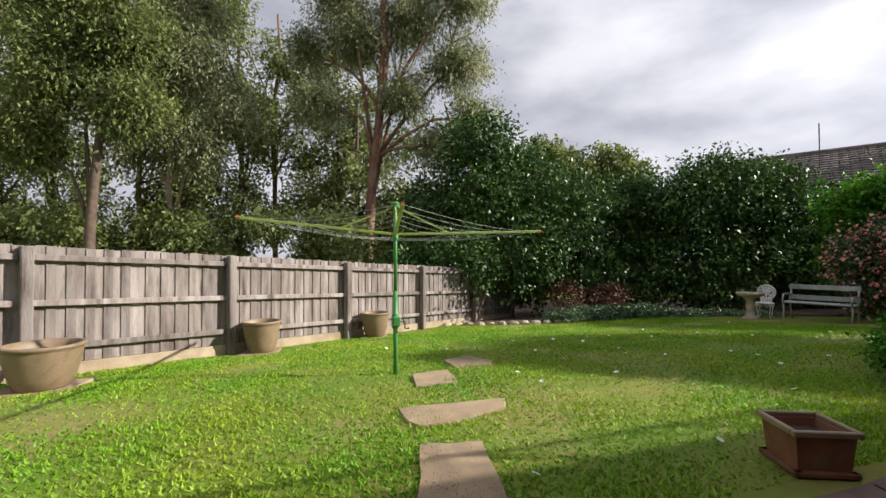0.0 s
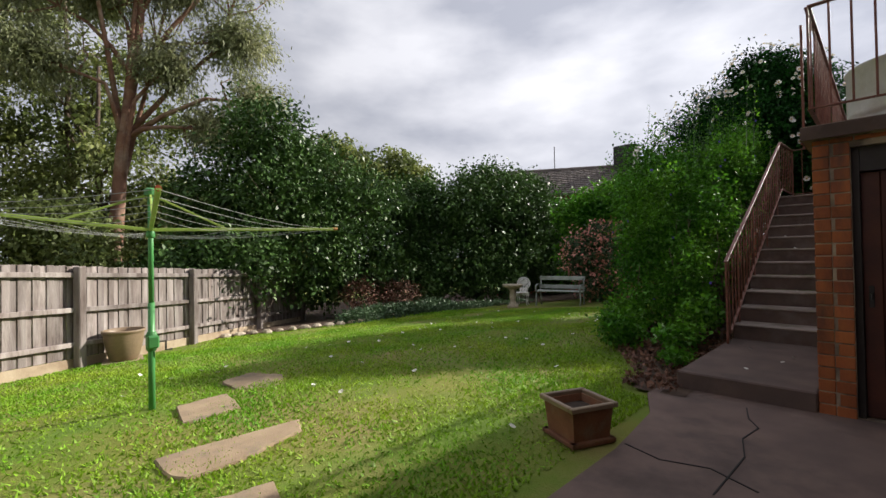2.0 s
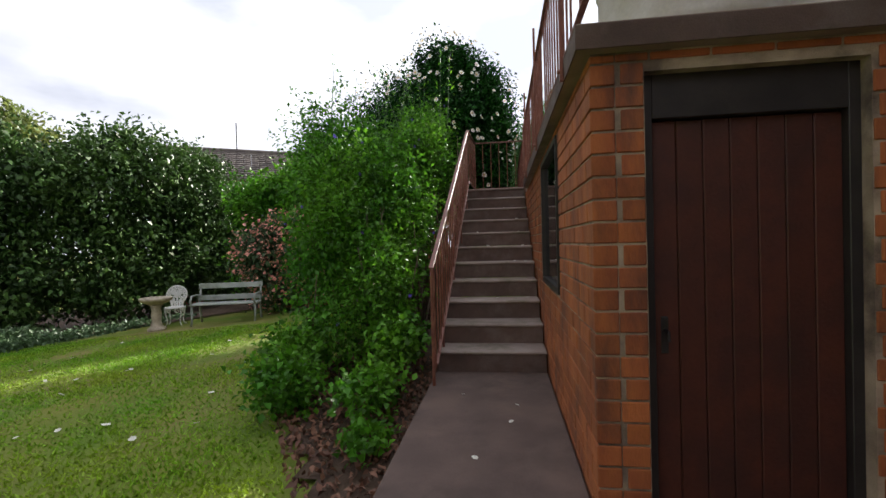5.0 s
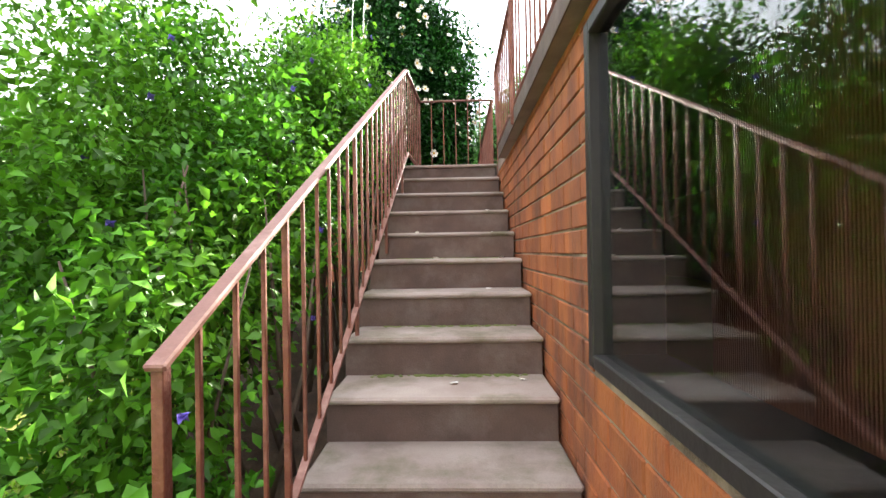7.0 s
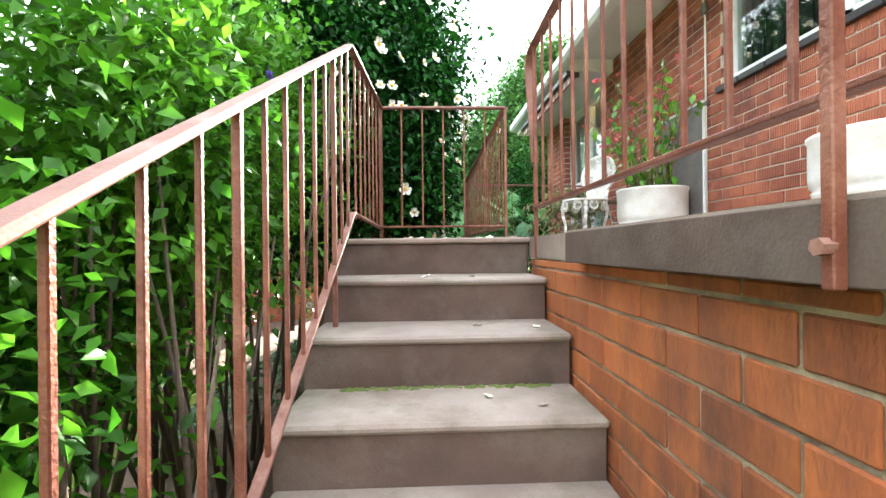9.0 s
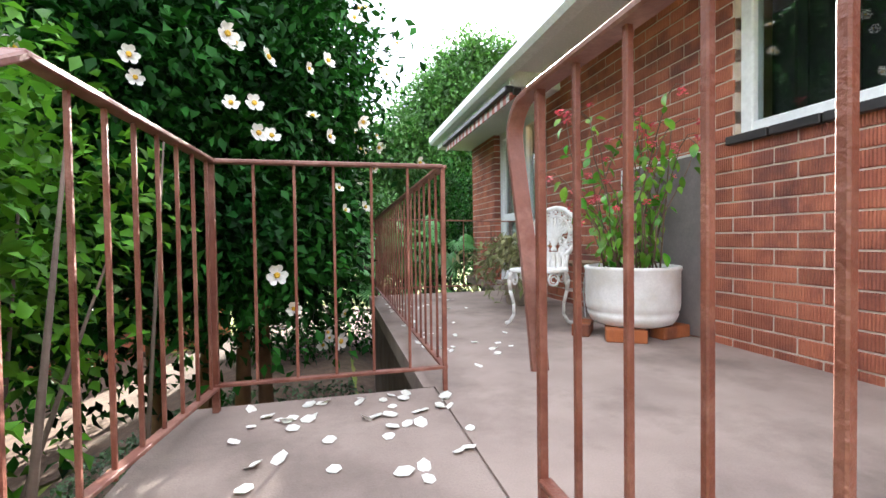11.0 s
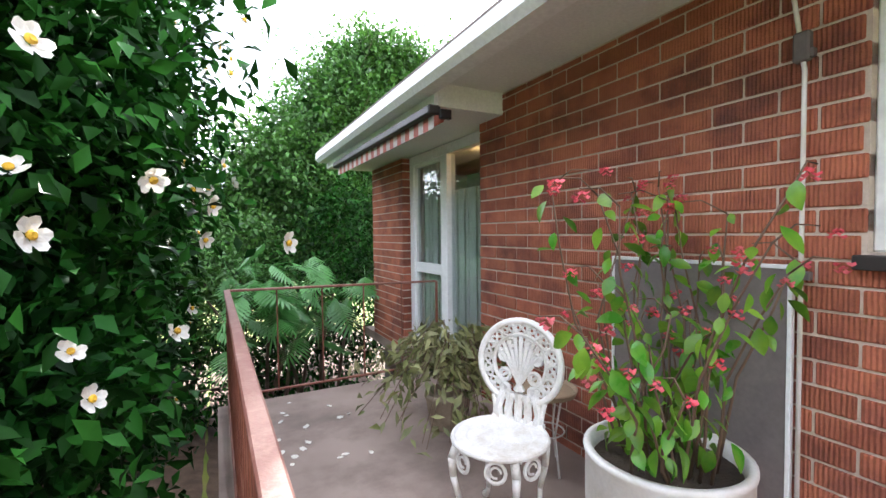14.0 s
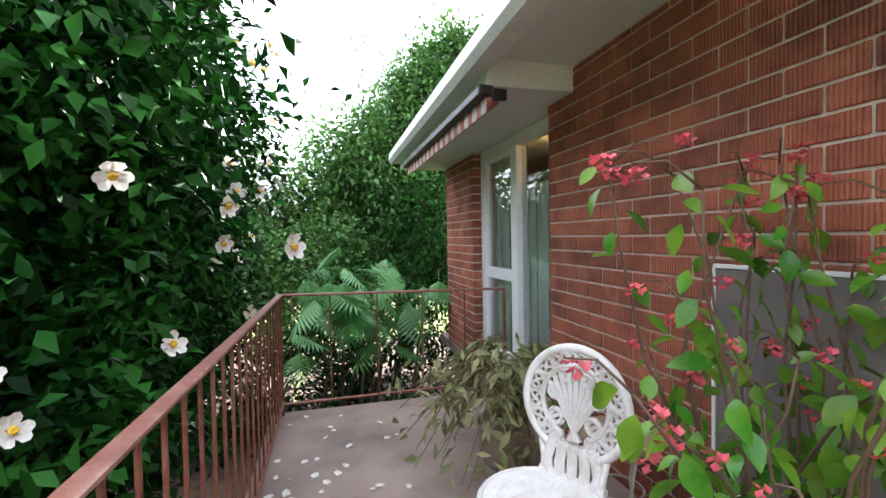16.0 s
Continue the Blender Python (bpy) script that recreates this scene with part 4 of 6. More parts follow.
def house_window():
    y0, y1, z0, z1 = HOUSE_WIN
    t = thing("window_2", "white-framed house window over a dark brick sill", "window", kind="structure")
    x = HOUSE_X + 0.045
    b = 0.075
    g = Geo()
    for a, c in ((y0, y0 + b), (y1 - b, y1), ((y0 + y1) / 2 - 0.03, (y0 + y1) / 2 + 0.03)):
        g.box((x, a, z0), (x + 0.08, c, z1), 0.006)
    g.box((x, y0 + b, z0), (x + 0.08, y1 - b, z0 + 0.06), 0.006)
    g.box((x, y0 + b, z1 - 0.06), (x + 0.08, y1 - b, z1), 0.006)
    part("window_frame", g, M["white"], t, "white painted timber frame")
    g = Geo()
    for a, c in ((y0 + b, (y0 + y1) / 2 - 0.03), ((y0 + y1) / 2 + 0.03, y1 - b)):
        g.box((x + 0.035, a, z0 + 0.06), (x + 0.04, c, z1 - 0.06))
    part("pane", g, M["glass"], t).visible_shadow = False
    n = 8
    w = (y1 - y0 + 0.06) / n
    sill = Geo()
    sill.box((HOUSE_X + 0.02, y0, z0 - 0.05), (HOUSE_X + 0.14, y1, z0 - 0.012))
    s = part("window_sill", sill, M["mortar"], t)
    for k in range(n):
        g = Geo()
        g.box((HOUSE_X - 0.035, y0 - 0.03 + k * w + 0.006, z0 - 0.055), (HOUSE_X + 0.05, y0 - 0.03 + (k + 1) * w - 0.006, z0 - 0.008), 0.004)
        part("sill_brick", g, M["black"], s, "dark glazed sill brick" if k == 0 else "")
    # near-black folded sheet: the unlit room's darkness put into its colour
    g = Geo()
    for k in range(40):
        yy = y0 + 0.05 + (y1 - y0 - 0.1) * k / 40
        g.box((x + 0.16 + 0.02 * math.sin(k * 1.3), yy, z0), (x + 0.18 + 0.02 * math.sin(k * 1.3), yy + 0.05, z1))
    part("curtain", g, M["dark"], t, "near-black sheet painting in the dimness of the room")


def recess_unit():
    t = thing("door_2", "white-framed glazed door and side window in a brick recess", "glazed door", kind="structure")
    x = 1.86
    y0, y1 = RECESS
    ym = 4.12
    z1 = 1.99
    g = Geo()
    g.box((x, y0, 0.0), (x + 0.09, y0 + 0.02, 2.08), 0.003)
    g.box((x, ym - 0.06, 0.0), (x + 0.09, ym + 0.06, z1), 0.005)
    g.box((x, y1 - 0.10, 0.0), (x + 0.09, y1, z1), 0.005)
    g.box((x, y0 + 0.02, z1), (x + 0.09, y1, 2.08), 0.004)
    g.box((x, ym + 0.06, 0.0), (x + 0.09, y1 - 0.10, 0.16), 0.004)
    part("door_frame", g, M["white"], t, "white painted timber frame")
    g = Geo()
    a, c = ym + 0.06, y1 - 0.10
    b = 0.035
    for lo, hi in ((0.16, 0.90), (0.90, z1)):
        g.box((x + 0.015, a, lo), (x + 0.07, a + b, hi), 0.003)
        g.box((x + 0.015, c - b, lo), (x + 0.07, c, hi), 0.003)
        g.box((x + 0.015, a + b, lo), (x + 0.07, c - b, lo + 0.06), 0.003)
        g.box((x + 0.015, a + b, hi - 0.04), (x + 0.07, c - b, hi), 0.003)
    part("sash", g, M["white"], t)
    g = Geo()
    g.box((x + 0.04, a + b, 0.2), (x + 0.045, c - b, 1.96))
    part("pane", g, M["glass"], t).visible_shadow = False
    g = Geo()
    g.box((x + 0.05, y0 + 0.02, 0.06), (x + 0.055, ym - 0.06, z1))
    part("pane", g, M["glass"], t).visible_shadow = False
    g = Geo()
    g.box((x - 0.1, y0, 0.0), (x + 0.1, y1, 0.05), 0.006)
    part("sill", g, M["slab"], t)
    g = Geo()
    for k in range(30):
        yy = y0 + 0.05 + (y1 - y0 - 0.12) * k / 30
        o = 0.012 * math.sin(k * 1.7)
        g.box((x + 0.09 + o, yy, 0.06), (x + 0.10 + o, yy + 0.05, 1.96 if yy > ym else 1.66))
    part("curtain", g, M["curtain"], t, "pale grey curtain behind the glass")


def inner_lamp():
    t = thing("ceiling_lamp", "small warm ceiling lamp glowing inside the house", "ceiling lamp", at=(2.30, 4.0, 1.88))
    g = Geo()
    g.lathe([(0.02, 0.0), (0.08, 0.02), (0.10, 0.06), (0.09, 0.10), (0.03, 0.12)], 20)
    glow = bpy.data.materials.new("lamp_glow")
    glow.use_nodes = True
    p = glow.node_tree.nodes["Principled BSDF"]
    p.inputs["Base Color"].default_value = (0.9, 0.7, 0.45, 1)
    p.inputs["Emission Color"].default_value, p.inputs["Emission Strength"].default_value = (1.0, 0.55, 0.2, 1), 3.0
    part("shade", g, glow, t, "", True)
    g = Geo()
    g.tube([(0, 0, 0.12), (0, 0, 0.19)], 0.012, 8)
    part("stem", g, M["white"], t)


garage_door()
side_window()
inner_lamp()
house_window()
recess_unit()

# ---- the yard ----
EYE0, AHEAD0, RIGHT0 = Vector((0.759, -9.911)), Vector((-0.951, 0.3092)), Vector((0.3092, 0.951))


def yard(side, depth):
    """A place in the yard: metres aside of and ahead of the spot where the walk begins."""
    return EYE0 + RIGHT0 * side + AHEAD0 * depth


def grounded(p, lift=0.0):
    return (p[0], p[1], ground_z(p[0], p[1]) + lift)


FENCE = [(-4.3, -15.0), (-5.74, -13.0), (-7.19, -11.0), (-8.64, -8.99), (-10.09, -6.98), (-11.5, -5.0), (-13.0, -3.0)]


def build_fence():
    t = thing("fence", "weathered grey timber paling fence with posts and three rails", "fence")
    along_all = [Vector(p) for p in FENCE]
    for k, p in enumerate(along_all):
        q = along_all[min(k + 1, len(along_all) - 1)]
        d = (q - p).normalized() if k < len(along_all) - 1 else (p - along_all[k - 1]).normalized()
        z = ground_z(p.x, p.y)
        m = Matrix.Translation((p.x, p.y, z)) @ Matrix.Rotation(math.atan2(d.y, d.x), 4, "Z")
        g = Geo()
        g.box((-0.06, -0.13, -0.1), (0.06, 0.0, 1.60), 0.012, m)
        part("post", g, M["fence"], t)
        if k == len(along_all) - 1:
            break
        zb = ground_z(q.x, q.y)
        run = (q - p).length
        side = Vector((d.y, -d.x))

        def spot(s, off, h):
            w = p + d * s + side * off
            return (w.x, w.y, z + (zb - z) * s / run + h)

        for h in (0.38, 0.92, 1.47):
            g = Geo()
            g.bar(spot(0.06, 0.02, h), spot(run - 0.06, 0.02, h), 0.04, 0.075, 0.006)
            part("rail", g, M["fence"], t)
        g = Geo()
        g.bar(spot(0.0, -0.012, 0.06), spot(run, -0.012, 0.06), 0.028, 0.2, 0.004)
        part("plinth_board", g, M["plinth"], t, "yellowed plinth board")
        s = 0.0
        while s < run:
            w = 0.100 + 0.012 * rng.random()
            over = 0.016 if int(s / 0.09) % 2 else 0.0
            top = 1.60 + 0.02 * rng.random()
            a = spot(s + w / 2, -0.035 - over, 0.16)
            b = spot(s + w / 2 + 0.006 * rng.normal(), -0.035 - over, top)
            g = Geo()
            ang = Matrix.Translation(a) @ Matrix.Rotation(math.atan2(d.y, d.x), 4, "Z")
            g.box((-w / 2, -0.007, 0), (w / 2, 0.007, top - 0.16), 0.003, ang)
            part("paling", g, M["fence"], t)
            s += 0.098


def clothesline():
    base = Vector((-4.25, -8.86))
    z0 = ground_z(base.x, base.y)
    t = thing("rotary_clothesline", "green-painted rotary clothesline with lime arms and slack wires", "clothesline", at=(base.x, base.y, z0))
    g = Geo()
    g.tube([(0, 0, -0.1), (0, 0, 0.95)], 0.027, 14)
    part("pole", g, M["green_paint"], t, "", True)
    g = Geo()
    g.tube([(0, 0, 0.9), (0, 0, 1.93)], 0.022, 14)
    g.lathe([(0.03, 0), (0.034, 0.01), (0.034, 0.05), (0.03, 0.06)], 14, (0, 0, 1.53))
    part("inner_pole", g, M["green_paint"], t, "", True)
    g = Geo()
    g.lathe([(0.035, 0), (0.045, 0.02), (0.045, 0.14), (0.035, 0.17)], 14, (0, 0, 0.52))
    g.box((0.02, -0.045, 0.55), (0.09, 0.045, 0.66), 0.012)
    box = part("winder", g, M["green_paint"], t)
    g = Geo()
    g.tube([(0.05, 0.04, 0.6), (0.05, 0.1, 0.6), (0.05, 0.1, 0.52), (0.05, 0.15, 0.52)], 0.009, 8)
    part("crank", g, M["black"], box, "dark crank handle")
    g = Geo()
    g.lathe([(0.03, -0.03), (0.05, -0.02), (0.05, 0.03), (0.03, 0.045)], 14, (0, 0, 1.93))
    part("hub", g, M["green_paint"], t)
    turn = math.atan2(RIGHT0.y, RIGHT0.x)
    tips = []
    for k, (ang, lift) in enumerate(((8, 0.02), (98, -0.02), (188, 0.16), (278, 0.12))):
        a = turn + radians(ang)
        d = Vector((math.cos(a), math.sin(a), 0))
        r = Vector((0, 0, 1.60))
        tip = d * 1.75 + Vector((0, 0, 1.62 + lift))
        tips.append(tip)
        g = Geo()
        g.bar(r, tip, 0.03, 0.03, 0.003)
        arm = part("arm", g, M["lime_paint"], t, "lime green steel arm")
        g = Geo()
        g.tube([tip - d * 0.05, tip], 0.018, 8)
        part("end_cap", g, M["red_tip"], arm)
        g = Geo()
        g.bar((0, 0, 1.92), r.lerp(tip, 0.36), 0.018, 0.018, 0.002)
        part("brace", g, M["lime_paint"], t)
    for f in (0.4, 0.55, 0.7, 0.85, 0.98):
        for k in range(4):
            a, b = Vector((0, 0, 1.61)).lerp(tips[k], f), Vector((0, 0, 1.61)).lerp(tips[(k + 1) % 4], f)
            g = Geo()
            g.tube([a.lerp(b, s / 5) - Vector((0, 0, 0.05 * math.sin(math.pi * s / 5))) for s in range(6)], 0.0022, 4)
            part("line", g, M["wire"], t)


def garden_pot(p, r, h, label):
    t = thing("garden_pot", label, "plant pot", "glazed pots along the fence", at=grounded(p, 0.03))
    g = Geo()
    k, q = r, h
    g.lathe([(0.62 * k, 0), (0.66 * k, 0.01), (0.78 * k, 0.25 * q), (0.9 * k, 0.6 * q), (0.95 * k, 0.85 * q), (0.96 * k, 0.9 * q), (1.02 * k, 0.93 * q), (1.03 * k, q - 0.01), (1.0 * k, q), (0.9 * k, q), (0.88 * k, q - 0.06), (0.8 * k, 0.75 * q)], 32)
    part("bowl", g, M["clay"], t, "", True)
    g = Geo()
    g.lathe([(0.02, 0.72 * q), (0.84 * k, 0.74 * q), (0.84 * k, 0.76 * q), (0.02, 0.78 * q)], 24)
    part("soil", g, M["soil"], t)
    pv = thing("paver", "pale stone slab under a garden pot", "paver", "pavers under pots", at=grounded(p, -0.03))
    g = Geo()
    g.prism([(0.95 * r, 0.8 * r), (-0.8 * r, 1.0 * r), (-1.05 * r, -0.8 * r), (0.8 * r, -1.15 * r)], 0, 0.058, 0.01)
    part("slab", g, M["stone"], pv)


def stepping_stone(outline, label):
    c = sum((Vector(p) for p in outline), Vector((0, 0))) / len(outline)
    pts = []
    n = len(outline)
    for k in range(n):
        a, b = Vector(outline[k]) - c, Vector(outline[(k + 1) % n]) - c
        for s in (0.0, 0.25, 0.5, 0.75):
            p = a.lerp(b, s) * (1 + 0.035 * rng.normal())
            pts.append((p.x, p.y))
    g = Geo()
    g.prism(pts, -0.06, 0.022, 0.012)
    ob = solid("stepping_stone", g, M["stone"], label, "stepping stone", "", "stones across the lawn")
    ob.location = grounded(c)


def planter_box():
    t = thing("planter_box", "square terracotta planter box with a moulded rim on the lawn", "planter", at=(-1.15, -6.95, YARD_Z - 0.02))
    t.rotation_euler = (0, 0, radians(-24))
    g = Geo()
    s0, s1, h = 0.145, 0.165, 0.24
    for k in range(4):
        m = Matrix.Rotation(k * math.pi / 2, 4, "Z")
        vs = [(-s0, -s0, 0.03), (s0, -s0, 0.03), (s1, -s1, h), (-s1, -s1, h), (-s0 + 0.02, -s0 + 0.02, 0.03), (s0 - 0.02, -s0 + 0.02, 0.03), (s1 - 0.02, -s1 + 0.02, h), (-s1 + 0.02, -s1 + 0.02, h)]
        g.add([m @ Vector(v) for v in vs], [(0, 1, 2, 3), (5, 4, 7, 6), (3, 2, 6, 7), (0, 4, 5, 1), (1, 5, 6, 2), (0, 3, 7, 4)])
    part("body", g, M["terracotta"], t)
    g = Geo()
    for k in range(4):
        m = Matrix.Rotation(k * math.pi / 2, 4, "Z")
        g.box((-0.19, -0.19, h - 0.005), (0.19 - 0.035, -0.155, h + 0.03), 0.006, m)
    part("rim", g, M["clay"], t, "pale worn moulded rim")
    g = Geo()
    for k in range(4):
        m = Matrix.Rotation(k * math.pi / 2, 4, "Z")
        g.box((-0.178, -0.178, 0.0), (0.178, -0.13, 0.032), 0.006, m)
    part("base", g, M["terracotta"], t)
    g = Geo()
    g.box((-0.145, -0.145, 0.1), (0.145, 0.145, 0.19))
    part("soil", g, M["soil"], t)


def birdbath():
    p = Vector((-7.5, 0.95))
    t = thing("birdbath", "cement birdbath on a turned pedestal at the lawn edge", "birdbath", at=grounded(p))
    g = Geo()
    g.lathe([(0.17, 0), (0.17, 0.05), (0.14, 0.07), (0.11, 0.1), (0.085, 0.2), (0.10, 0.32), (0.085, 0.44), (0.10, 0.5), (0.13, 0.53)], 24)
    part("pedestal", g, M["cement"], t, "", True)
    g = Geo()
    g.lathe([(0.10, 0.53), (0.2, 0.57), (0.29, 0.62), (0.31, 0.66), (0.30, 0.68), (0.26, 0.67), (0.18, 0.62), (0.02, 0.61)], 28)
    part("bowl", g, M["cement"], t, "", True)


def garden_bench():
    c = Vector((-6.05, 1.15))
    t = thing("garden_bench", "pale slatted timber bench with cast metal ends", "bench", at=grounded(c))
    t.rotation_euler = (0, 0, radians(17))
    for x in (-0.60, 0.60):
        g = Geo()
        g.tube([(x, -0.25, 0.0), (x, -0.2, 0.2), (x, -0.22, 0.4), (x, 0.2, 0.4), (x, 0.25, 0.2), (x, 0.32, 0.0)], 0.022, 8)
        g.tube([(x, -0.22, 0.4), (x, -0.27, 0.52), (x, -0.2, 0.6), (x, 0.1, 0.6), (x, 0.26, 0.56)], 0.02, 8)
        g.tube([(x, 0.2, 0.4), (x, 0.28, 0.6), (x, 0.34, 0.82)], 0.022, 8)
        part("end_frame", g, M["bench"], t, "", True)
    for k, y in enumerate((-0.2, -0.09, 0.02, 0.13)):
        g = Geo()
        g.box((-0.64, y - 0.045, 0.41), (0.64, y + 0.045, 0.435), 0.006)
        part("seat_slat", g, M["bench"], t)
    for z, y in ((0.52, 0.235), (0.76, 0.30)):
        g = Geo()
        g.box((-0.64, y, z - 0.055), (0.64, y + 0.025, z + 0.055), 0.006)
        part("back_slat", g, M["bench"], t)


CHAIR = {}


def lattice(g, pts, r=0.006):
    g.tube(pts, r, 5)


def cast_chair(at, turn, label, group):
    """A cast metal garden chair with a pierced shell back and a round fan-pierced seat."""
    if "first" in CHAIR:
        ob = copy_thing(CHAIR["first"], Matrix.Translation(at) @ Matrix.Rotation(turn, 4, "Z"))
        return tagged(ob, label)
    t = thing("cast_chair", label, "chair", group)
    sr, sz = 0.205, 0.41
    g = Geo()
    ring = [(sr * math.cos(a), sr * math.sin(a), sz) for a in [2 * math.pi * k / 40 for k in range(41)]]
    g.tube(ring, 0.012, 8)
    g.lathe([(0.14, sz + 0.004), (0.15, sz + 0.008), (0.205, sz + 0.006), (0.205, sz - 0.004), (0.14, sz - 0.002)], 40)
    g.lathe([(0.001, sz + 0.008), (0.045, sz + 0.006), (0.045, sz - 0.003), (0.001, sz - 0.003)], 24)
    for k in range(30):
        a = 2 * math.pi * k / 30
        g.bar((0.04 * math.cos(a), 0.04 * math.sin(a), sz + 0.002), (0.145 * math.cos(a), 0.145 * math.sin(a), sz + 0.002), 0.0125, 0.006, 0.001)
    part("seat", g, M["iron_white"], t)
    # skirt of scrolls under the seat
    for k in range(8):
        g = Geo()
        a = 2 * math.pi * (k + 0.5) / 8
        c = Vector((math.cos(a) * (sr - 0.005), math.sin(a) * (sr - 0.005), sz - 0.055))
        s = Vector((-math.sin(a), math.cos(a), 0))
        lattice(g, [c + s * 0.04 * math.cos(q) + Vector((0, 0, 0.042 * math.sin(q))) for q in [2 * math.pi * i / 14 for i in range(15)]], 0.008)
        lattice(g, [c + s * 0.022 * math.cos(q) + Vector((0, 0, 0.022 * math.sin(q))) for q in [2 * math.pi * i / 10 for i in range(9)]], 0.005)
        part("skirt_scroll", g, M["iron_white"], t)
    for k in range(4):
        a = math.pi / 4 + k * math.pi / 2
        d = Vector((math.cos(a), math.sin(a), 0))
        g = Geo()
        prof = ((0.19, 0.40, 0.020), (0.215, 0.34, 0.019), (0.21, 0.26, 0.015), (0.185, 0.16, 0.012), (0.185, 0.08, 0.011), (0.215, 0.025, 0.012), (0.25, 0.012, 0.015))
        for (r0, z0, w0), (r1, z1, w1) in zip(prof, prof[1:]):
            g.tube([d * r0 + Vector((0, 0, z0)), d * r1 + Vector((0, 0, z1))], w0, 8, w1)
        part("leg", g, M["iron_white"], t, "", True)
    # back: an outline like a shell, wide at the top, with a pierced border and a fan in the middle
    bk = []

    def back(u, v):
        """u across, v up the back; leaning and curved round the sitter."""
        return Vector((u, 0.185 + 0.10 * v - 0.30 * u * u, sz + v))

    outline = []
    for k in range(41):
        a = -0.36 * math.pi + (1.72 * math.pi) * k / 40
        outline.append((0.205 * math.cos(a), 0.275 + 0.205 * math.sin(a) * 0.95))
    g = Geo()
    lattice(g, [back(*p) for p in outline], 0.017)
    g.tube([back(-0.115, 0.0), back(-0.12, 0.06), back(-0.13, 0.11)], 0.013, 7)
    g.tube([back(0.115, 0.0), back(0.12, 0.06), back(0.13, 0.11)], 0.013, 7)
    part("back_frame", g, M["iron_white"], t, "", True)
    g = Geo()
    inner = [(0.135 * math.cos(a), 0.275 + 0.13 * math.sin(a)) for a in [-0.36 * math.pi + 1.72 * math.pi * k / 40 for k in range(41)]]
    lattice(g, [back(*p) for p in inner], 0.012)
    for k in range(26):
        a = -0.34 * math.pi + 1.68 * math.pi * k / 25
        b = a + (0.13 if k % 2 else -0.13)
        lattice(g, [back(0.138 * math.cos(a), 0.275 + 0.133 * math.sin(a)), back(0.17 * math.cos(b), 0.275 + 0.163 * math.sin(b)), back(0.20 * math.cos(a), 0.275 + 0.19 * math.sin(a))], 0.0105)
        c = (0.17 * math.cos(a), 0.275 + 0.163 * math.sin(a))
        lattice(g, [back(c[0] + 0.014 * math.cos(q), c[1] + 0.014 * math.sin(q)) for q in [2 * math.pi * i / 7 for i in range(8)]], 0.007)
    for k in range(-4, 5):
        a = math.pi / 2 + k * 0.27
        lattice(g, [back(0.0 + 0.02 * k / 4, 0.14), back(0.06 * math.cos(a) * 1.1, 0.25 + 0.03 * math.sin(a)), back(0.125 * math.cos(a), 0.275 + 0.12 * math.sin(a))], 0.0125)
    for s in (-1, 1):
        for c, r in (((0.075, 0.21), 0.026), ((0.085, 0.30), 0.024), ((0.045, 0.365), 0.02), ((0.07, 0.145), 0.02)):
            lattice(g, [back(s * c[0] + r * math.cos(q), c[1] + r * math.sin(q)) for q in [2 * math.pi * i / 9 for i in range(10)]], 0.012)
            lattice(g, [back(s * c[0] + r * math.cos(q), c[1] + r * math.sin(q)) for q in (0.6, 3.7)], 0.008)
    part("lattice", g, M["iron_white"], t, "pierced leaf tracery")
    g = Geo()
    for u in (-0.09, -0.045, 0.0, 0.045, 0.09):
        g.tube([back(u, -0.005), back(u * 1.15, 0.05), back(u * 0.9, 0.13)], 0.021, 6)
    g.tube([back(-0.13, 0.005), back(0.0, 0.0), back(0.13, 0.005)], 0.018, 6)
    g.tube([back(-0.125, 0.1), back(0.0, 0.11), back(0.125, 0.1)], 0.012, 6)
    part("lower_back", g, M["iron_white"], t)
    CHAIR["first"] = t
    t.matrix_basis = Matrix.Translation(at) @ Matrix.Rotation(turn, 4, "Z") @ Matrix.Scale(0.97, 4)
    return t


cast_chair((1.02, 2.0, 0.0), radians(-62), "white cast metal chair with pierced shell back on the terrace", "cast garden chairs")
cast_chair(grounded((-7.6, 1.6)), radians(25), "white cast metal chair in the shade behind a birdbath", "cast garden chairs")
build_fence()
clothesline()
garden_pot((-5.05, -12.5), 0.36, 0.46, "large tan glazed pot standing on a stone slab")
garden_pot((-7.12, -10.5), 0.30, 0.50, "tan glazed pot beside a fence post")
garden_pot((-8.62, -8.38), 0.30, 0.50, "tan glazed pot near the far end of the fence")
stepping_stone([(-1.32, -8.86), (-1.35, -9.36), (-2.17, -9.13), (-2.10, -8.70)], "flat sandy stepping stone beside the paving")
stepping_stone([(-2.50, -9.08), (-2.95, -9.14), (-2.90, -8.16), (-2.70, -8.22), (-2.52, -8.75)], "long tapering sandy stepping stone in the grass")
stepping_stone([(-3.55, -8.80), (-4.05, -8.72), (-4.10, -8.28), (-3.60, -8.33)], "small sandy stepping stone below the clothesline")
stepping_stone([(-4.2, -8.12), (-4.66, -8.15), (-4.80, -7.80), (-4.45, -7.55), (-4.02, -7.78)], "grey flat stepping stone among the grass")
planter_box()
birdbath()
garden_bench()

# ---- trees and shrubs ----
def lumps(spots, z_is_world=True):
    """Lumps of a crown given as metres aside, ahead, height and radii."""
    out = []
    for side, depth, z, rx, rz in spots:
        p = yard(side, depth)
        out.append((p.x, p.y, z, rx, rx, rz))
    return out


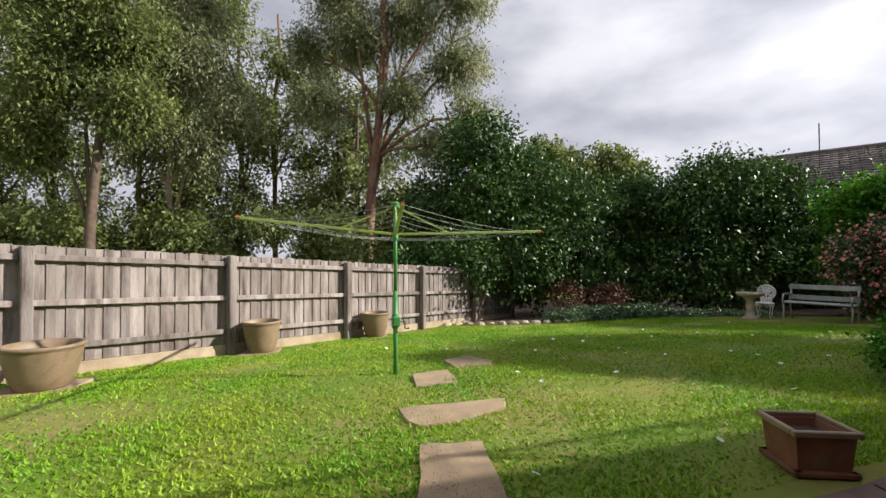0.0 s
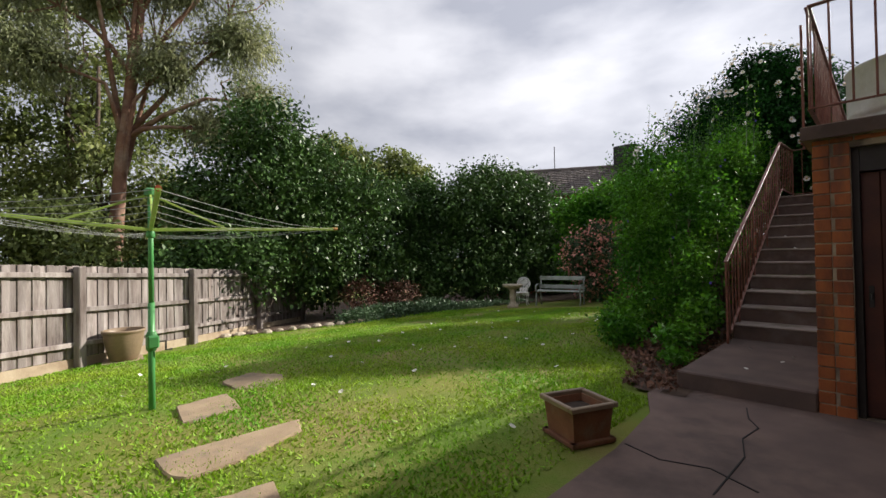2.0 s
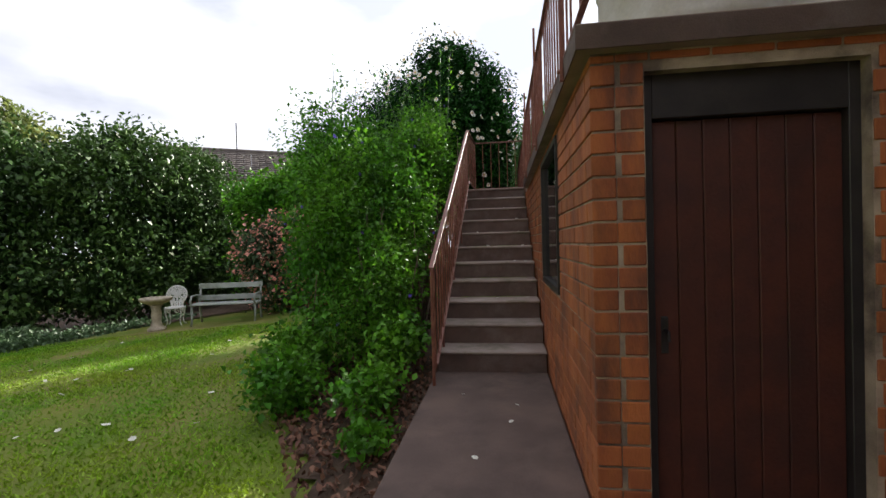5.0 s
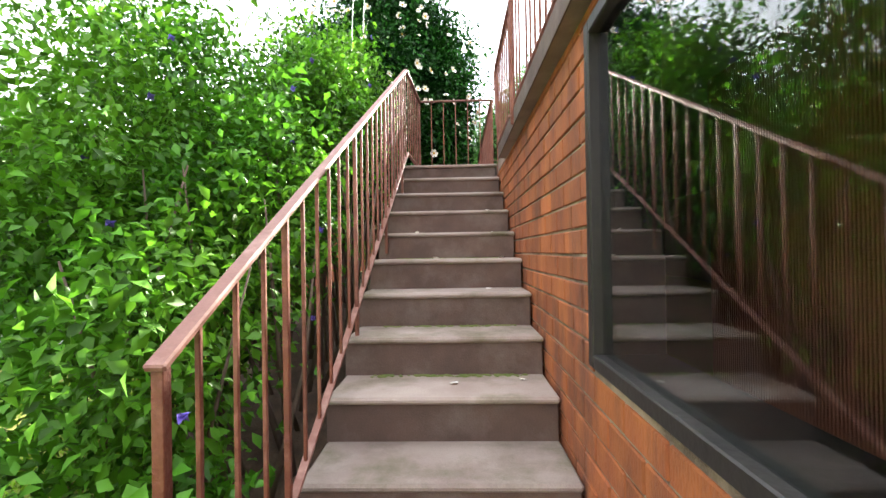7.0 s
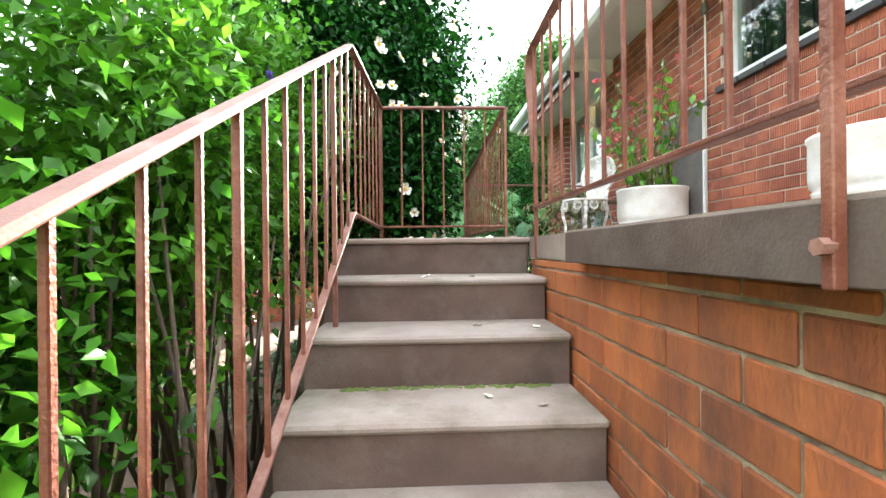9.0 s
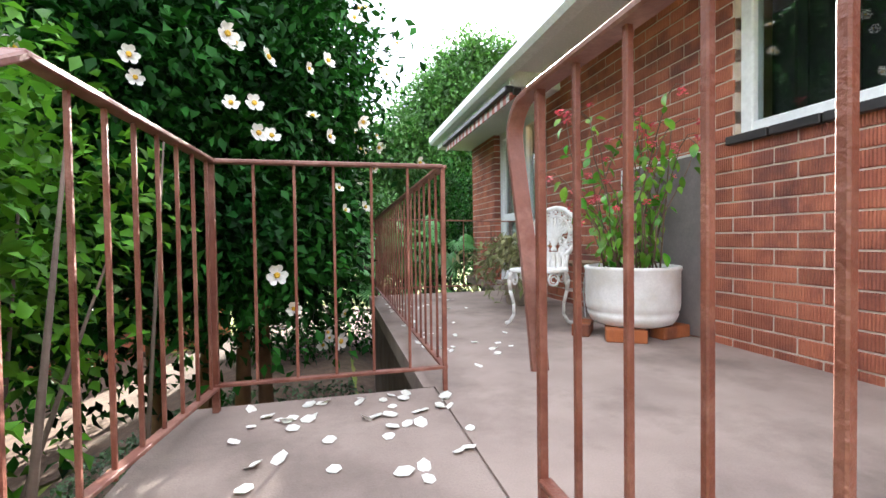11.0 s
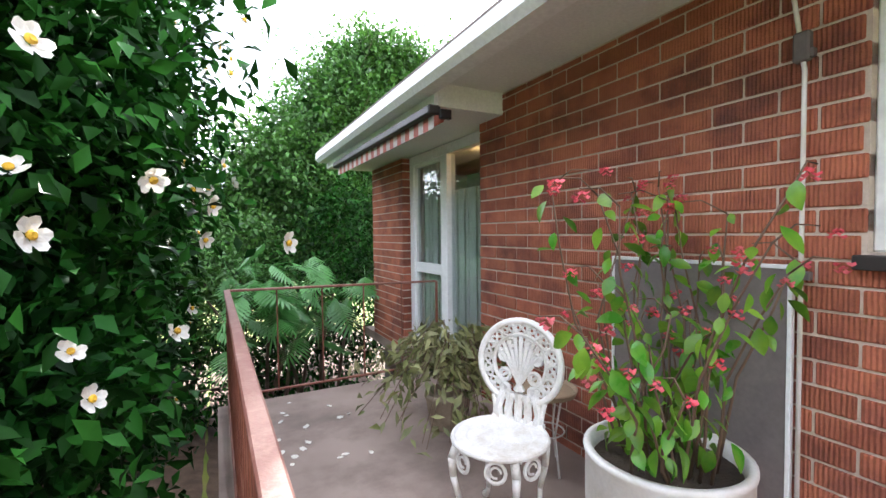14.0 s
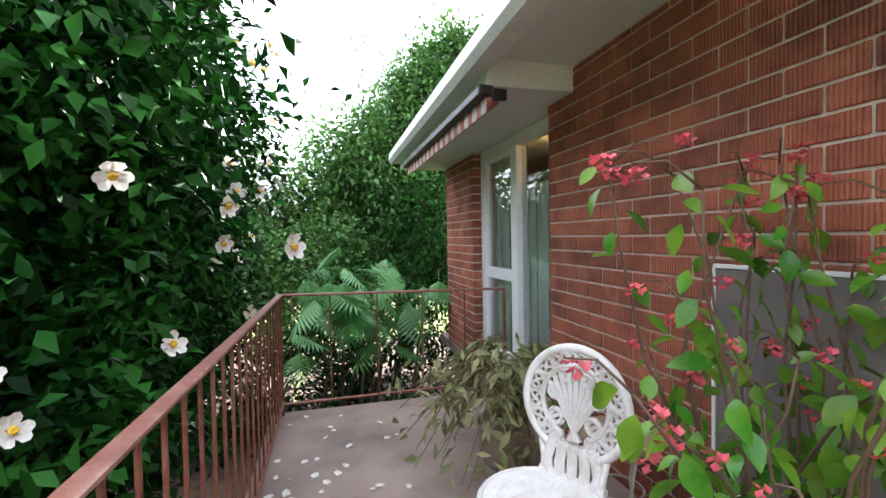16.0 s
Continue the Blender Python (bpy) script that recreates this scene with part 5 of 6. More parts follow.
def build_gums():
    p = yard(-3.46, 19)
    spots = [(-5.2, 18.5, 5.6, 1.3, 1.2), (-3.6, 19, 8.6, 1.6, 1.4), (-1.5, 19.5, 9.6, 1.7, 1.4), (0.6, 19, 7.4, 1.4, 1.3), (1.3, 18.6, 5.0, 1.1, 1.2), (-1.6, 18.4, 5.9, 1.2, 1.1), (-4.6, 19.6, 10.6, 1.6, 1.3), (-0.5, 20, 12.2, 1.7, 1.4), (1.0, 19, 10.4, 1.3, 1.2), (-2.8, 19, 13.2, 1.8, 1.5), (-0.2, 18.5, 3.8, 1.1, 1.0), (1.9, 19.0, 12.6, 1.2, 1.2), (-5.9, 19.2, 8.2, 1.1, 1.0)]
    tree("gum_tree", "tall gum tree with reddish peeling trunk and open grey-green crown", (p.x, p.y, -3.4), (p.x + 0.8, p.y + 1.2, 12.0), lumps(spots), 0.27, "bark_red", "leaf_gum", 84000, 0.17, 0.05, shell=0.0, clump=0.24, per=26, droop=0.6, bend=0.5)
    p = yard(-11.2, 18)
    spots = [(-12.2, 18, 6.5, 1.3, 1.5), (-10.2, 18, 7.2, 1.4, 1.6), (-11.0, 18.5, 9.5, 1.6, 1.5), (-9.6, 17.6, 3.4, 1.0, 1.3), (-12.4, 17.5, 3.6, 0.9, 1.1), (-8.9, 18.4, 5.2, 1.1, 1.2)]
    tree("gum_tree", "slender pale-barked gum tree with drooping olive leaves", (p.x, p.y, -3.3), (p.x + 0.2, p.y + 0.3, 9.0), lumps(spots), 0.17, "bark_white", "leaf_gum", 50000, 0.17, 0.055, shell=0.0, clump=0.25, per=26, droop=0.7, bend=0.25)
    p = yard(-12.1, 15)
    spots = [(-13.0, 15, 5.6, 1.5, 1.6), (-11.4, 15.5, 7.2, 1.6, 1.5), (-14.2, 15, 3.2, 1.2, 1.3), (-10.6, 15, 4.2, 1.1, 1.2), (-13.4, 15.5, 8.6, 1.7, 1.5)]
    tree("gum_tree", "dark-trunked gum tree behind the fence with olive foliage", (p.x, p.y, -3.2), (p.x - 0.1, p.y + 0.4, 8.4), lumps(spots), 0.2, "bark", "leaf_wood", 50000, 0.17, 0.07, shell=0.0, clump=0.26, per=26, droop=0.5)
    # wood beyond the fence
    for k in range(15):
        side = -34 + k * 2.6 + rng.normal() * 0.7
        depth = 24 + 6 * rng.random() - (4 if k < 5 else 0)
        h = 15.0 + 3.5 * rng.random() if k < 11 else 10.0 if k < 12 else 4.0
        p = yard(side, depth)
        spots = [(side + rng.normal() * 1.5, depth + rng.normal(), -1.6 + h * f, 1.8 + 0.5 * rng.random(), 1.4) for f in (0.06, 0.14, 0.22, 0.30, 0.38, 0.46, 0.55, 0.64, 0.74, 0.84, 0.95)]
        tree("forest_tree", "tall shaded tree in the wood behind the fence", (p.x, p.y, -3.8), (p.x + 0.3, p.y, h * 0.85), lumps(spots), 0.2, "bark" if k % 3 else "bark_warm", "leaf_wood", 11000, 0.28, 0.12, group="wood behind the fence", shell=0.0, clump=0.32, per=24, droop=0.3, bend=0.5)
    for k in range(9):
        side, depth = -21 + k * 2.5 + rng.normal() * 0.4, 15.8 + 2.4 * rng.random() + (1 if k < 3 else 0)
        spots = [(side + rng.normal() * 0.7, depth + rng.normal() * 0.4, -2.4 + h, 1.1, 0.8) for h in (0.4, 0.9, 1.5, 2.1, 2.7)]
        p = yard(side, depth)
        tree("understorey_shrub", "dense dark shrub behind the paling fence", (p.x, p.y, -3.6), (p.x, p.y, -0.5), lumps(spots), 0.06, "bark", "leaf_wood", 6500, 0.18, 0.09, "shrub", "shrubs behind the fence", shell=0.25, clump=0.2, per=12)


def build_hedges():
    spots = [(0.2, 15, -0.6, 1.5, 1.5), (1.5, 14.6, 0.9, 1.6, 1.6), (2.4, 14.4, -0.7, 1.7, 1.5), (3.8, 14.8, -0.2, 1.6, 1.7), (2.9, 15.2, 1.5, 1.4, 1.5), (0.9, 15.4, 2.0, 1.2, 1.1), (4.6, 15.4, 0.9, 1.2, 1.2), (1.9, 15.4, 2.6, 0.9, 0.7), (4.9, 14.9, -1.4, 1.1, 0.9), (-0.6, 15.3, 0.9, 1.0, 1.2), (0.6, 15.6, -1.9, 1.5, 0.8), (5.6, 15.6, -2.0, 1.2, 0.7), (-1.4, 15.8, -1.6, 1.2, 1.0), (3.0, 15.8, -1.9, 1.5, 0.8), (1.2, 14.6, 3.0, 1.2, 1.0), (-0.6, 13.2, -1.3, 1.0, 0.9), (0.8, 13.2, -1.0, 1.1, 1.0)]
    p = yard(1.9, 15)
    tree("camellia_tree", "large glossy dark-leaved camellia tree at the lawn edge", (p.x, p.y, -2.9), (p.x, p.y, 1.4), lumps(spots), 0.13, "bark", "leaf_dark", 62000, 0.14, 0.075, shell=0.45, clump=0.16, per=10, droop=0.2)
    spots = [(6.2, 16, 0.1, 1.4, 1.5), (7.6, 15.8, 0.6, 1.5, 1.5), (9.0, 15.4, 0.7, 1.6, 1.6), (10.4, 15.4, 1.1, 1.5, 1.4), (11.7, 15.4, 0.6, 1.5, 1.5), (12.8, 15.8, 0.0, 1.3, 1.4), (8.2, 15.2, -1.3, 1.5, 1.2), (10.2, 15.2, -1.2, 1.5, 1.2), (6.6, 15.6, -1.4, 1.3, 1.1), (11.6, 15.0, -1.2, 1.3, 1.1), (9.6, 15.8, 2.0, 1.0, 0.7), (12.0, 15.8, 1.8, 0.9, 0.6), (13.4, 15.4, -1.2, 1.2, 1.2), (12.4, 15.2, -1.9, 1.3, 0.7), (9.2, 15.0, -2.1, 1.5, 0.6), (6.4, 15.4, -2.1, 1.4, 0.6), (7.0, 17.0, 1.2, 1.3, 1.0), (13.6, 16.2, 0.6, 1.0, 1.0)]
    p = yard(9.5, 16)
    tree("evergreen_shrub", "broad dark evergreen shrub shading the bench", (p.x, p.y, -2.9), (p.x, p.y, 0.8), lumps(spots), 0.12, "bark", "leaf_dark", 90000, 0.14, 0.075, "shrub", shell=0.45, clump=0.15, per=10, droop=0.2)
    for k, (px, z) in enumerate(((9.3, 7.6), (11.6, 7.2), (16.0, 7.4), (18.6, 6.9))):
        p = yard(px, 42 + k)
        spots = [(px + dx, 42 + k, z + dz, 2.0, 1.3) for dx, dz in ((-1.3, 0), (1.2, 0.6), (0, 1.6), (0.6, -1.4), (-0.6, -2.6))]
        tree("distant_tree", "distant round-topped green tree against the sky", (p.x, p.y, -4), (p.x, p.y, z), lumps(spots), 0.3, "bark", "leaf_wood", 4200, 0.42, 0.24, group="distant trees", shell=0.4, clump=0.3, per=10)
    # pink-flowering shrub by the bench
    b = [(-5.3, 2.5, -1.6, 0.9, 0.8, 0.8), (-5.8, 2.4, -1.0, 0.75, 0.7, 0.7), (-4.7, 2.3, -1.1, 0.75, 0.7, 0.8), (-5.3, 2.5, -0.6, 0.65, 0.6, 0.55)]
    t = tree("azalea_shrub", "olive shrub sprinkled with pink blossom beside the bench", (-5.3, 2.5, -2.6), (-5.3, 2.5, -0.8), b, 0.05, "bark", "leaf_cover", 20000, 0.09, 0.05, "shrub", shell=0.3)
    c, d = in_blobs(b, 2600, 0.97)
    part("blossom", leaf_mesh("blossom", c, 0.085, 0.08, M["pink_pale"], 0, d), None, t, "pale pink blossom")
    b = [(-6.47, 4.08, 0.0, 1.0, 1.0, 1.0), (-7.2, 4.5, 0.3, 0.9, 0.9, 0.8), (-5.9, 4.3, 0.5, 1.0, 1.0, 0.9), (-6.6, 4.3, -1.2, 1.1, 1.0, 1.0), (-5.0, 3.9, 0.3, 0.9, 0.9, 0.9), (-5.0, 3.7, -1.1, 0.9, 0.9, 0.9)]
    tree("lime_shrub", "fresh yellow-green shrub behind the pink blossom", (-6.2, 4.3, -2.6), (-6.2, 4.3, 0.3), b, 0.06, "bark", "leaf_bright", 30000, 0.13, 0.07, "shrub", shell=0.3, clump=0.1, per=8)


STAIR_SHRUB = [(-2, -3.03, -1.75, 0.5, 0.55, 0.42), (-1.8, -2.2, -1.15, 0.55, 0.6, 0.75), (-1.8, -1.21, -0.45, 0.55, 0.75, 0.95), (-1.75, -0.11, 0.25, 0.6, 0.8, 1.05), (-2.4, -0.66, -0.5, 0.75, 0.9, 1.15), (-1.8, 0.99, 0.55, 0.65, 0.7, 1), (-2.45, 0.88, 0.2, 0.8, 0.9, 1.2), (-2.55, -1.87, -1.25, 0.6, 0.7, 0.8), (-1.6, -1.76, -0.6, 0.35, 0.6, 0.8), (-1.55, -0.66, 0.4, 0.38, 0.6, 0.7), (-1.55, 0.33, 0.95, 0.38, 0.5, 0.6), (-1.55, -2.86, -1.35, 0.3, 0.5, 0.6), (-2.4, -1.98, -0.15, 0.6, 0.7, 0.7), (-2.75, -0.99, 0.5, 0.7, 0.8, 0.8), (-2.25, -2.53, -0.8, 0.5, 0.5, 0.6)]


def build_stair_shrub():
    t = thing("flowering_shrub", "bright green leafy shrub with violet flowers crowding the stair rail", "shrub")
    g = Geo()
    for k in range(90):
        x, y = -1.25 - 1.1 * rng.random(), -2.9 + 3.9 * rng.random()
        zb = ground_z(x, y) - 0.05
        top = min(1.3, 0.57 * y + 0.9) - 0.6 * rng.random()
        q = Vector((x + 0.25 * rng.normal(), y + 0.25 * rng.normal(), max(zb + 0.5, top)))
        g.tube([(x, y, zb), Vector((x, y, zb)).lerp(q, 0.5) + Vector((0.08 * rng.normal(), 0.08 * rng.normal(), 0)), q], 0.012 + 0.012 * rng.random(), 6, 0.004)
    tagged(part("stem_thicket", g, M["bark"], t, "", True), kind="stuff")
    c, d = in_blobs(STAIR_SHRUB, 74000, 0.35, 0.07, 10)
    low = 0.57 * c[:, 1] + 0.05 - c[:, 2]
    keep = (c[:, 0] < -1.07 + 0.02 * c[:, 1]) & (c[:, 2] > -2.2) & (rng.random(len(c)) > np.clip(low * 1.5, 0, 0.9))
    part("leaves", leaf_mesh("leaves", c[keep], 0.062, 0.034, M["leaf_bright"], 0.25, d[keep], two=True), None, t)
    bloom = leaf_mesh("flower", np.zeros((6, 3)), 0.05, 0.03, M["blue_flower"], 0.0)
    c, d = in_blobs(STAIR_SHRUB, 70, 1.0)
    for p in c[c[:, 0] < -1.17]:
        part("flower", bloom, None, t, "small violet flower").location = p
    pts = []
    for k in range(26):
        g = Geo()
        a = Vector((-1.9 + 0.45 * rng.normal(), -0.1 + 0.7 * rng.normal(), 0.7))
        b = a + Vector((0.2 * rng.normal(), 0.2 * rng.normal(), 0.8 + 0.5 * rng.random()))
        g.tube([a, a.lerp(b, 0.5), b], 0.005, 4, 0.002)
        part("shoot", g, M["leaf_cover"], t, "thin upright shoot")
        for s in np.linspace(0.3, 1.0, 16):
            pts.append(a.lerp(b, s) + Vector(rng.normal(size=3)) * 0.05)
    tagged(part("shoot_leaves", leaf_mesh("shoot_leaves", np.array([tuple(p) for p in pts]), 0.06, 0.022, M["leaf_bright"], 0.2), None, t), kind="stuff")


WHITE_CAMELLIA = [(-1.44, 2.6, 1.2, 0.9, 0.9, 1), (-0.82, 2.9, 1.9, 0.8, 0.9, 0.9), (-1.88, 3, 2.3, 1, 1, 0.9), (-1.11, 3.4, 2.8, 0.9, 1, 0.7), (-2.33, 2.4, 1, 0.9, 0.9, 1), (-1.1, 2.1, 0.5, 0.7, 0.6, 0.8), (-0.78, 3.6, 1.2, 0.6, 0.9, 0.9), (-1.98, 1.9, 0.2, 0.8, 0.6, 0.8), (-0.59, 2.6, 0.6, 0.4, 0.7, 0.7), (-2.81, 3.4, 2, 1, 1, 1.2), (-0.68, 4.2, 2.1, 0.6, 0.8, 0.8), (-1.58, 1.8, 1.7, 0.7, 0.5, 0.8), (-1.54, 2.6, 3, 0.8, 0.8, 0.6), (-0.91, 4.6, 0.6, 0.6, 0.8, 0.9)]


def flower_data():
    g = Geo()
    for k in range(6):
        a = 2 * math.pi * k / 6 + 0.2 * (k % 2)
        m = Matrix.Rotation(a, 4, "Z")
        pts = [(0.006, 0, 0.0), (0.02, -0.016, 0.006), (0.042, -0.019, 0.014), (0.054, -0.006, 0.020), (0.052, 0.008, 0.021), (0.042, 0.019, 0.013), (0.02, 0.016, 0.006), (0.03, 0, 0.004)]
        g.add([m @ Vector(p) for p in pts], [(0, 1, 7), (1, 2, 7), (2, 3, 7), (3, 4, 7), (4, 5, 7), (5, 6, 7), (6, 0, 7)])
    s = Geo()
    s.lathe([(0.002, 0.004), (0.013, 0.008), (0.015, 0.016), (0.009, 0.022), (0.001, 0.02)], 10)
    return g.data("petals", M["petal"]), s.data("stamens", M["pollen"])


def build_white_camellia():
    t = thing("white_camellia", "large glossy camellia tree with open white yellow-centred flowers", "tree")
    g = Geo()
    for x, y, bend in ((-1.1, 2.45, 0.05), (-0.9, 2.6, -0.15), (-1.35, 2.4, 0.1), (-1.6, 2.6, -0.3)):
        zb = ground_z(x, y)
        q = Vector((x + bend, y + 0.4, 1.6))
        g.tube([(x, y, zb - 0.1), (x + bend * 0.3, y + 0.05, zb + 0.6), (x + bend * 0.5, y + 0.15, 0.2), q, q + Vector((bend * 0.4, 0.3, 0.6))], 0.07, 9, 0.015)
        for _ in range(7):
            s = Vector((x + bend * 0.5, y + 0.15, -0.2 + 1.6 * rng.random()))
            e = s + Vector((rng.normal() * 0.4 - 0.1, rng.normal() * 0.3 + 0.1, 0.3 + 0.4 * rng.random()))
            g.tube([s, s.lerp(e, 0.5) + Vector((0, 0, -0.05)), e], 0.022, 6, 0.005)
    part("trunk", g, M["bark_warm"], t, "", True)
    c, d = in_blobs(WHITE_CAMELLIA, 135000, 0.2, 0.10, 9)
    keep = (c[:, 1] > 1.05) & ((c[:, 2] > 1.15) | (c[:, 0] < -0.12))
    keep &= rng.random(len(c)) < 0.15 + 0.85 * np.clip(c[:, 2] * 1.2 + 0.1, 0, 1)
    part("crown", leaf_mesh("crown", c[keep], 0.082, 0.042, M["leaf_camellia"], 0.25, d[keep]), None, t)
    petals, stamens = flower_data()
    c, d = in_blobs(WHITE_CAMELLIA, 5000, 1.0)
    c = c + d * 0.12
    b = np.array(WHITE_CAMELLIA)
    deep = (((c[:, None, :] - b[None, :, :3]) / (b[None, :, 3:] + 0.04)) ** 2).sum(2).min(1) < 1
    c, d = c[~deep], d[~deep]
    made = 0
    for p, o in zip(c, d):
        if (p[2] < 0.9 and rng.random() < 0.5) or p[1] < 1.1 or (p[2] < 1.15 and p[0] > -0.12) or (o[1] > 0.25 and o[0] < 0.3):
            continue
        f = part("flower", petals, None, t)
        way = Vector(o) + Vector((0.25, -0.7, 0.25)) + Vector(rng.normal(size=3)) * 0.3
        f.matrix_local = Matrix.Translation(p) @ way.to_track_quat("Z", "Y").to_matrix().to_4x4() @ Matrix.Scale(0.65 + 0.45 * rng.random(), 4)
        part("stamen", stamens, None, f)
        made += 1
        if made >= 240:
            break


def frond_data():
    """A deeply cut leaf: a midrib with long narrow lobes on both sides."""
    g = Geo()
    n = 11
    for k in range(n):
        s = 0.12 + 0.86 * k / (n - 1)
        ln = 0.34 * math.sin(math.pi * min(0.98, s * 0.9 + 0.08)) + 0.05
        for sgn in (-1, 1):
            b = Vector((0, s * 0.62, -0.10 * s * s))
            e = b + Vector((sgn * ln, 0.20 * (0.4 + s), -0.12 * ln - 0.05))
            w = Vector((0, 0.025, 0))
            g.add([b - w, b + w, b.lerp(e, 0.55) + w * 1.1 + Vector((0, 0, 0.015)), e, b.lerp(e, 0.55) - w * 1.1], [(0, 1, 2, 4), (4, 2, 3)])
    g.tube([(0, -0.5, -0.25), (0, 0, 0), (0, 0.62, -0.11)], 0.008, 5, 0.003)
    return g.data("frond", M["leaf_frond"])


def build_far_garden():
    t = thing("philodendron", "philodendron with big deeply cut glossy leaves past the railing", "plant")
    data = frond_data()
    for k in range(46):
        p = Vector((0.75 + 0.42 * rng.normal(), 6.15 + 0.28 * rng.normal(), 0.62 + 0.34 * rng.normal()))
        f = part("leaf", data, None, t)
        f.matrix_local = Matrix.Translation(p) @ Matrix.Rotation(math.pi + 0.9 * rng.normal(), 4, "Z") @ Matrix.Rotation(-0.5 + 0.35 * rng.normal(), 4, "X") @ Matrix.Scale(0.45 + 0.3 * rng.random(), 4)
    for k in range(8):
        x = 0.15 + 0.17 * k
        g = Geo()
        g.tube([(x, 6.5, -1.5), (x + 0.2 * rng.normal(), 6.4, -0.3), (x + 0.3 * rng.normal(), 6.3, 0.5)], 0.03, 6, 0.012)
        part("stem", g, M["bark"], t)
    # the last two lumps are added to keep sun off landing and terrace
    b = [(2.23, 10.26, 1.2, 1.6, 1.6, 1.5), (1.24, 10.04, 2.4, 1.5, 1.5, 1.3), (2.6, 10.58, 3.6, 1.6, 1.6, 1.4), (0.27, 9.72, 1.2, 1.2, 1.2, 1.2), (3.38, 10.8, 2.2, 1.6, 1.5, 1.6), (2.7, 10.58, 4.3, 1, 1, 0.9), (3.4, 10.8, 5.2, 1.2, 1.1, 1.0), (4.6, 10.8, 4.8, 1.4, 1.2, 1.2)]
    tree("leafy_tree", "dense mid-green tree beyond the terrace, crown extended to block sun", (2.0, 10.4, -1.6), (2.0, 10.4, 3.6), b, 0.14, "bark", "leaf_mid", 120000, 0.115, 0.06, shell=0.15, clump=0.14, per=10, droop=0.3)
    b = [(-0.11, 7.13, 0.3, 0.8, 0.7, 0.8), (-0.74, 7.45, 0.9, 0.8, 0.7, 0.8), (0.32, 7.99, 0.9, 0.7, 0.6, 0.7), (-1.51, 7.13, 0.4, 0.8, 0.8, 1)]
    tree("lime_bush", "yellow-green bush behind the terrace railing", (-0.35, 7.4, -1.5), (-0.35, 7.4, 0.6), b, 0.05, "bark", "leaf_mid", 14000, 0.08, 0.045, "shrub", shell=0.5, clump=0.08, per=8)
    b = [(-0.09, 6.8, -0.7, 0.9, 0.6, 0.8), (1.1, 6.91, -0.5, 0.8, 0.6, 0.9), (1.99, 7.13, 0.2, 0.8, 0.7, 1.2), (2.02, 7.99, 1.2, 0.9, 0.8, 1.1), (-1.24, 6.26, -0.6, 0.8, 0.7, 0.8), (0.63, 7.78, 0.2, 1, 0.6, 0.9)]
    tree("shade_shrub", "deep green shrub in shade below the terrace end", (0.8, 7.0, -1.6), (0.8, 7.1, 0.2), b, 0.05, "bark", "leaf_camellia", 16000, 0.09, 0.04, "shrub", shell=0.4, clump=0.1, per=8)
    # undergrowth beneath the camellia
    n = 5200
    xy = np.stack([-3.2 + 3.2 * rng.random(n), 1.2 + 3.6 * rng.random(n)], 1)
    z = np.array([ground_z(x, y) for x, y in xy]) + 0.10 * rng.random(n)
    ob = new("undergrowth", leaf_mesh("undergrowth", np.column_stack([xy, z]), 0.07, 0.035, M["leaf_cover"], 0.0))
    tagged(ob, "low leafy undergrowth and litter below the landing", "undergrowth", kind="stuff")
    b = [(-5, 7.02, 0.5, 1.8, 1.6, 2.2), (-3.09, 8.1, 1, 1.8, 1.6, 2.2), (-5.89, 5.62, -0.4, 1.2, 1.2, 1.6), (-1.48, 9.18, 1.4, 1.5, 1.4, 1.8)]
    tree("screen_tree", "dark leafy tree closing the garden behind the camellia", (-3.5, 7.5, -1.8), (-3.5, 7.5, 1.6), b, 0.1, "bark", "leaf_dark", 34000, 0.13, 0.07, shell=0.3, clump=0.12, per=9)


def patch(name, inside, x0, x1, y0, y1, step, lift, mat, label, category):
    """A sheet that follows the ground where inside(x, y) holds."""
    xs, ys = np.arange(x0, x1, step), np.arange(y0, y1, step)
    index, v, f = {}, [], []

    def vert(i, j):
        if (i, j) not in index:
            x, y = xs[i], ys[j]
            index[i, j] = len(v)
            v.append((x, y, ground_z(x, y) + lift + 0.02 * noise.noise(Vector((x * 4, y * 4, 3)))))
        return index[i, j]

    for i in range(len(xs) - 1):
        for j in range(len(ys) - 1):
            if inside(xs[i], ys[j]):
                f.append((vert(i, j), vert(i + 1, j), vert(i + 1, j + 1), vert(i, j + 1)))
    g = Geo()
    g.add(v, f)
    solid(name, g, M[mat], label, category, "structure", smooth=True)


def to_yard(x, y):
    q = Vector((x, y)) - EYE0
    return q.dot(RIGHT0), q.dot(AHEAD0)


def bed_edge(side):
    pts = ((-4, 11.9), (0, 12.0), (3, 11.9), (4.2, 12.6), (5.6, 13.6), (7.2, 13.2), (9.0, 11.9), (11, 11.0), (13, 9.5))
    for (a, p), (b, q) in zip(pts, pts[1:]):
        if a <= side <= b:
            return p + (q - p) * (side - a) / (b - a)
    return 12.0 if side < 0 else 9.0


def in_bed(x, y):
    s, d = to_yard(x, y)
    return d > bed_edge(s) and s > -3 and d < 22 and x < -3.2


def in_stair_bed(x, y):
    edge = -1.5 - 0.8 * smooth((y + 5.4) / 1.8) if y > -5.4 else -1.2 - 0.3 * smooth((y + 6.0) / 0.6)
    return edge < x < -0.9 and -5.75 < y < 5.0 or (-3.6 < x < -0.9 and 0.2 < y < 5.0)


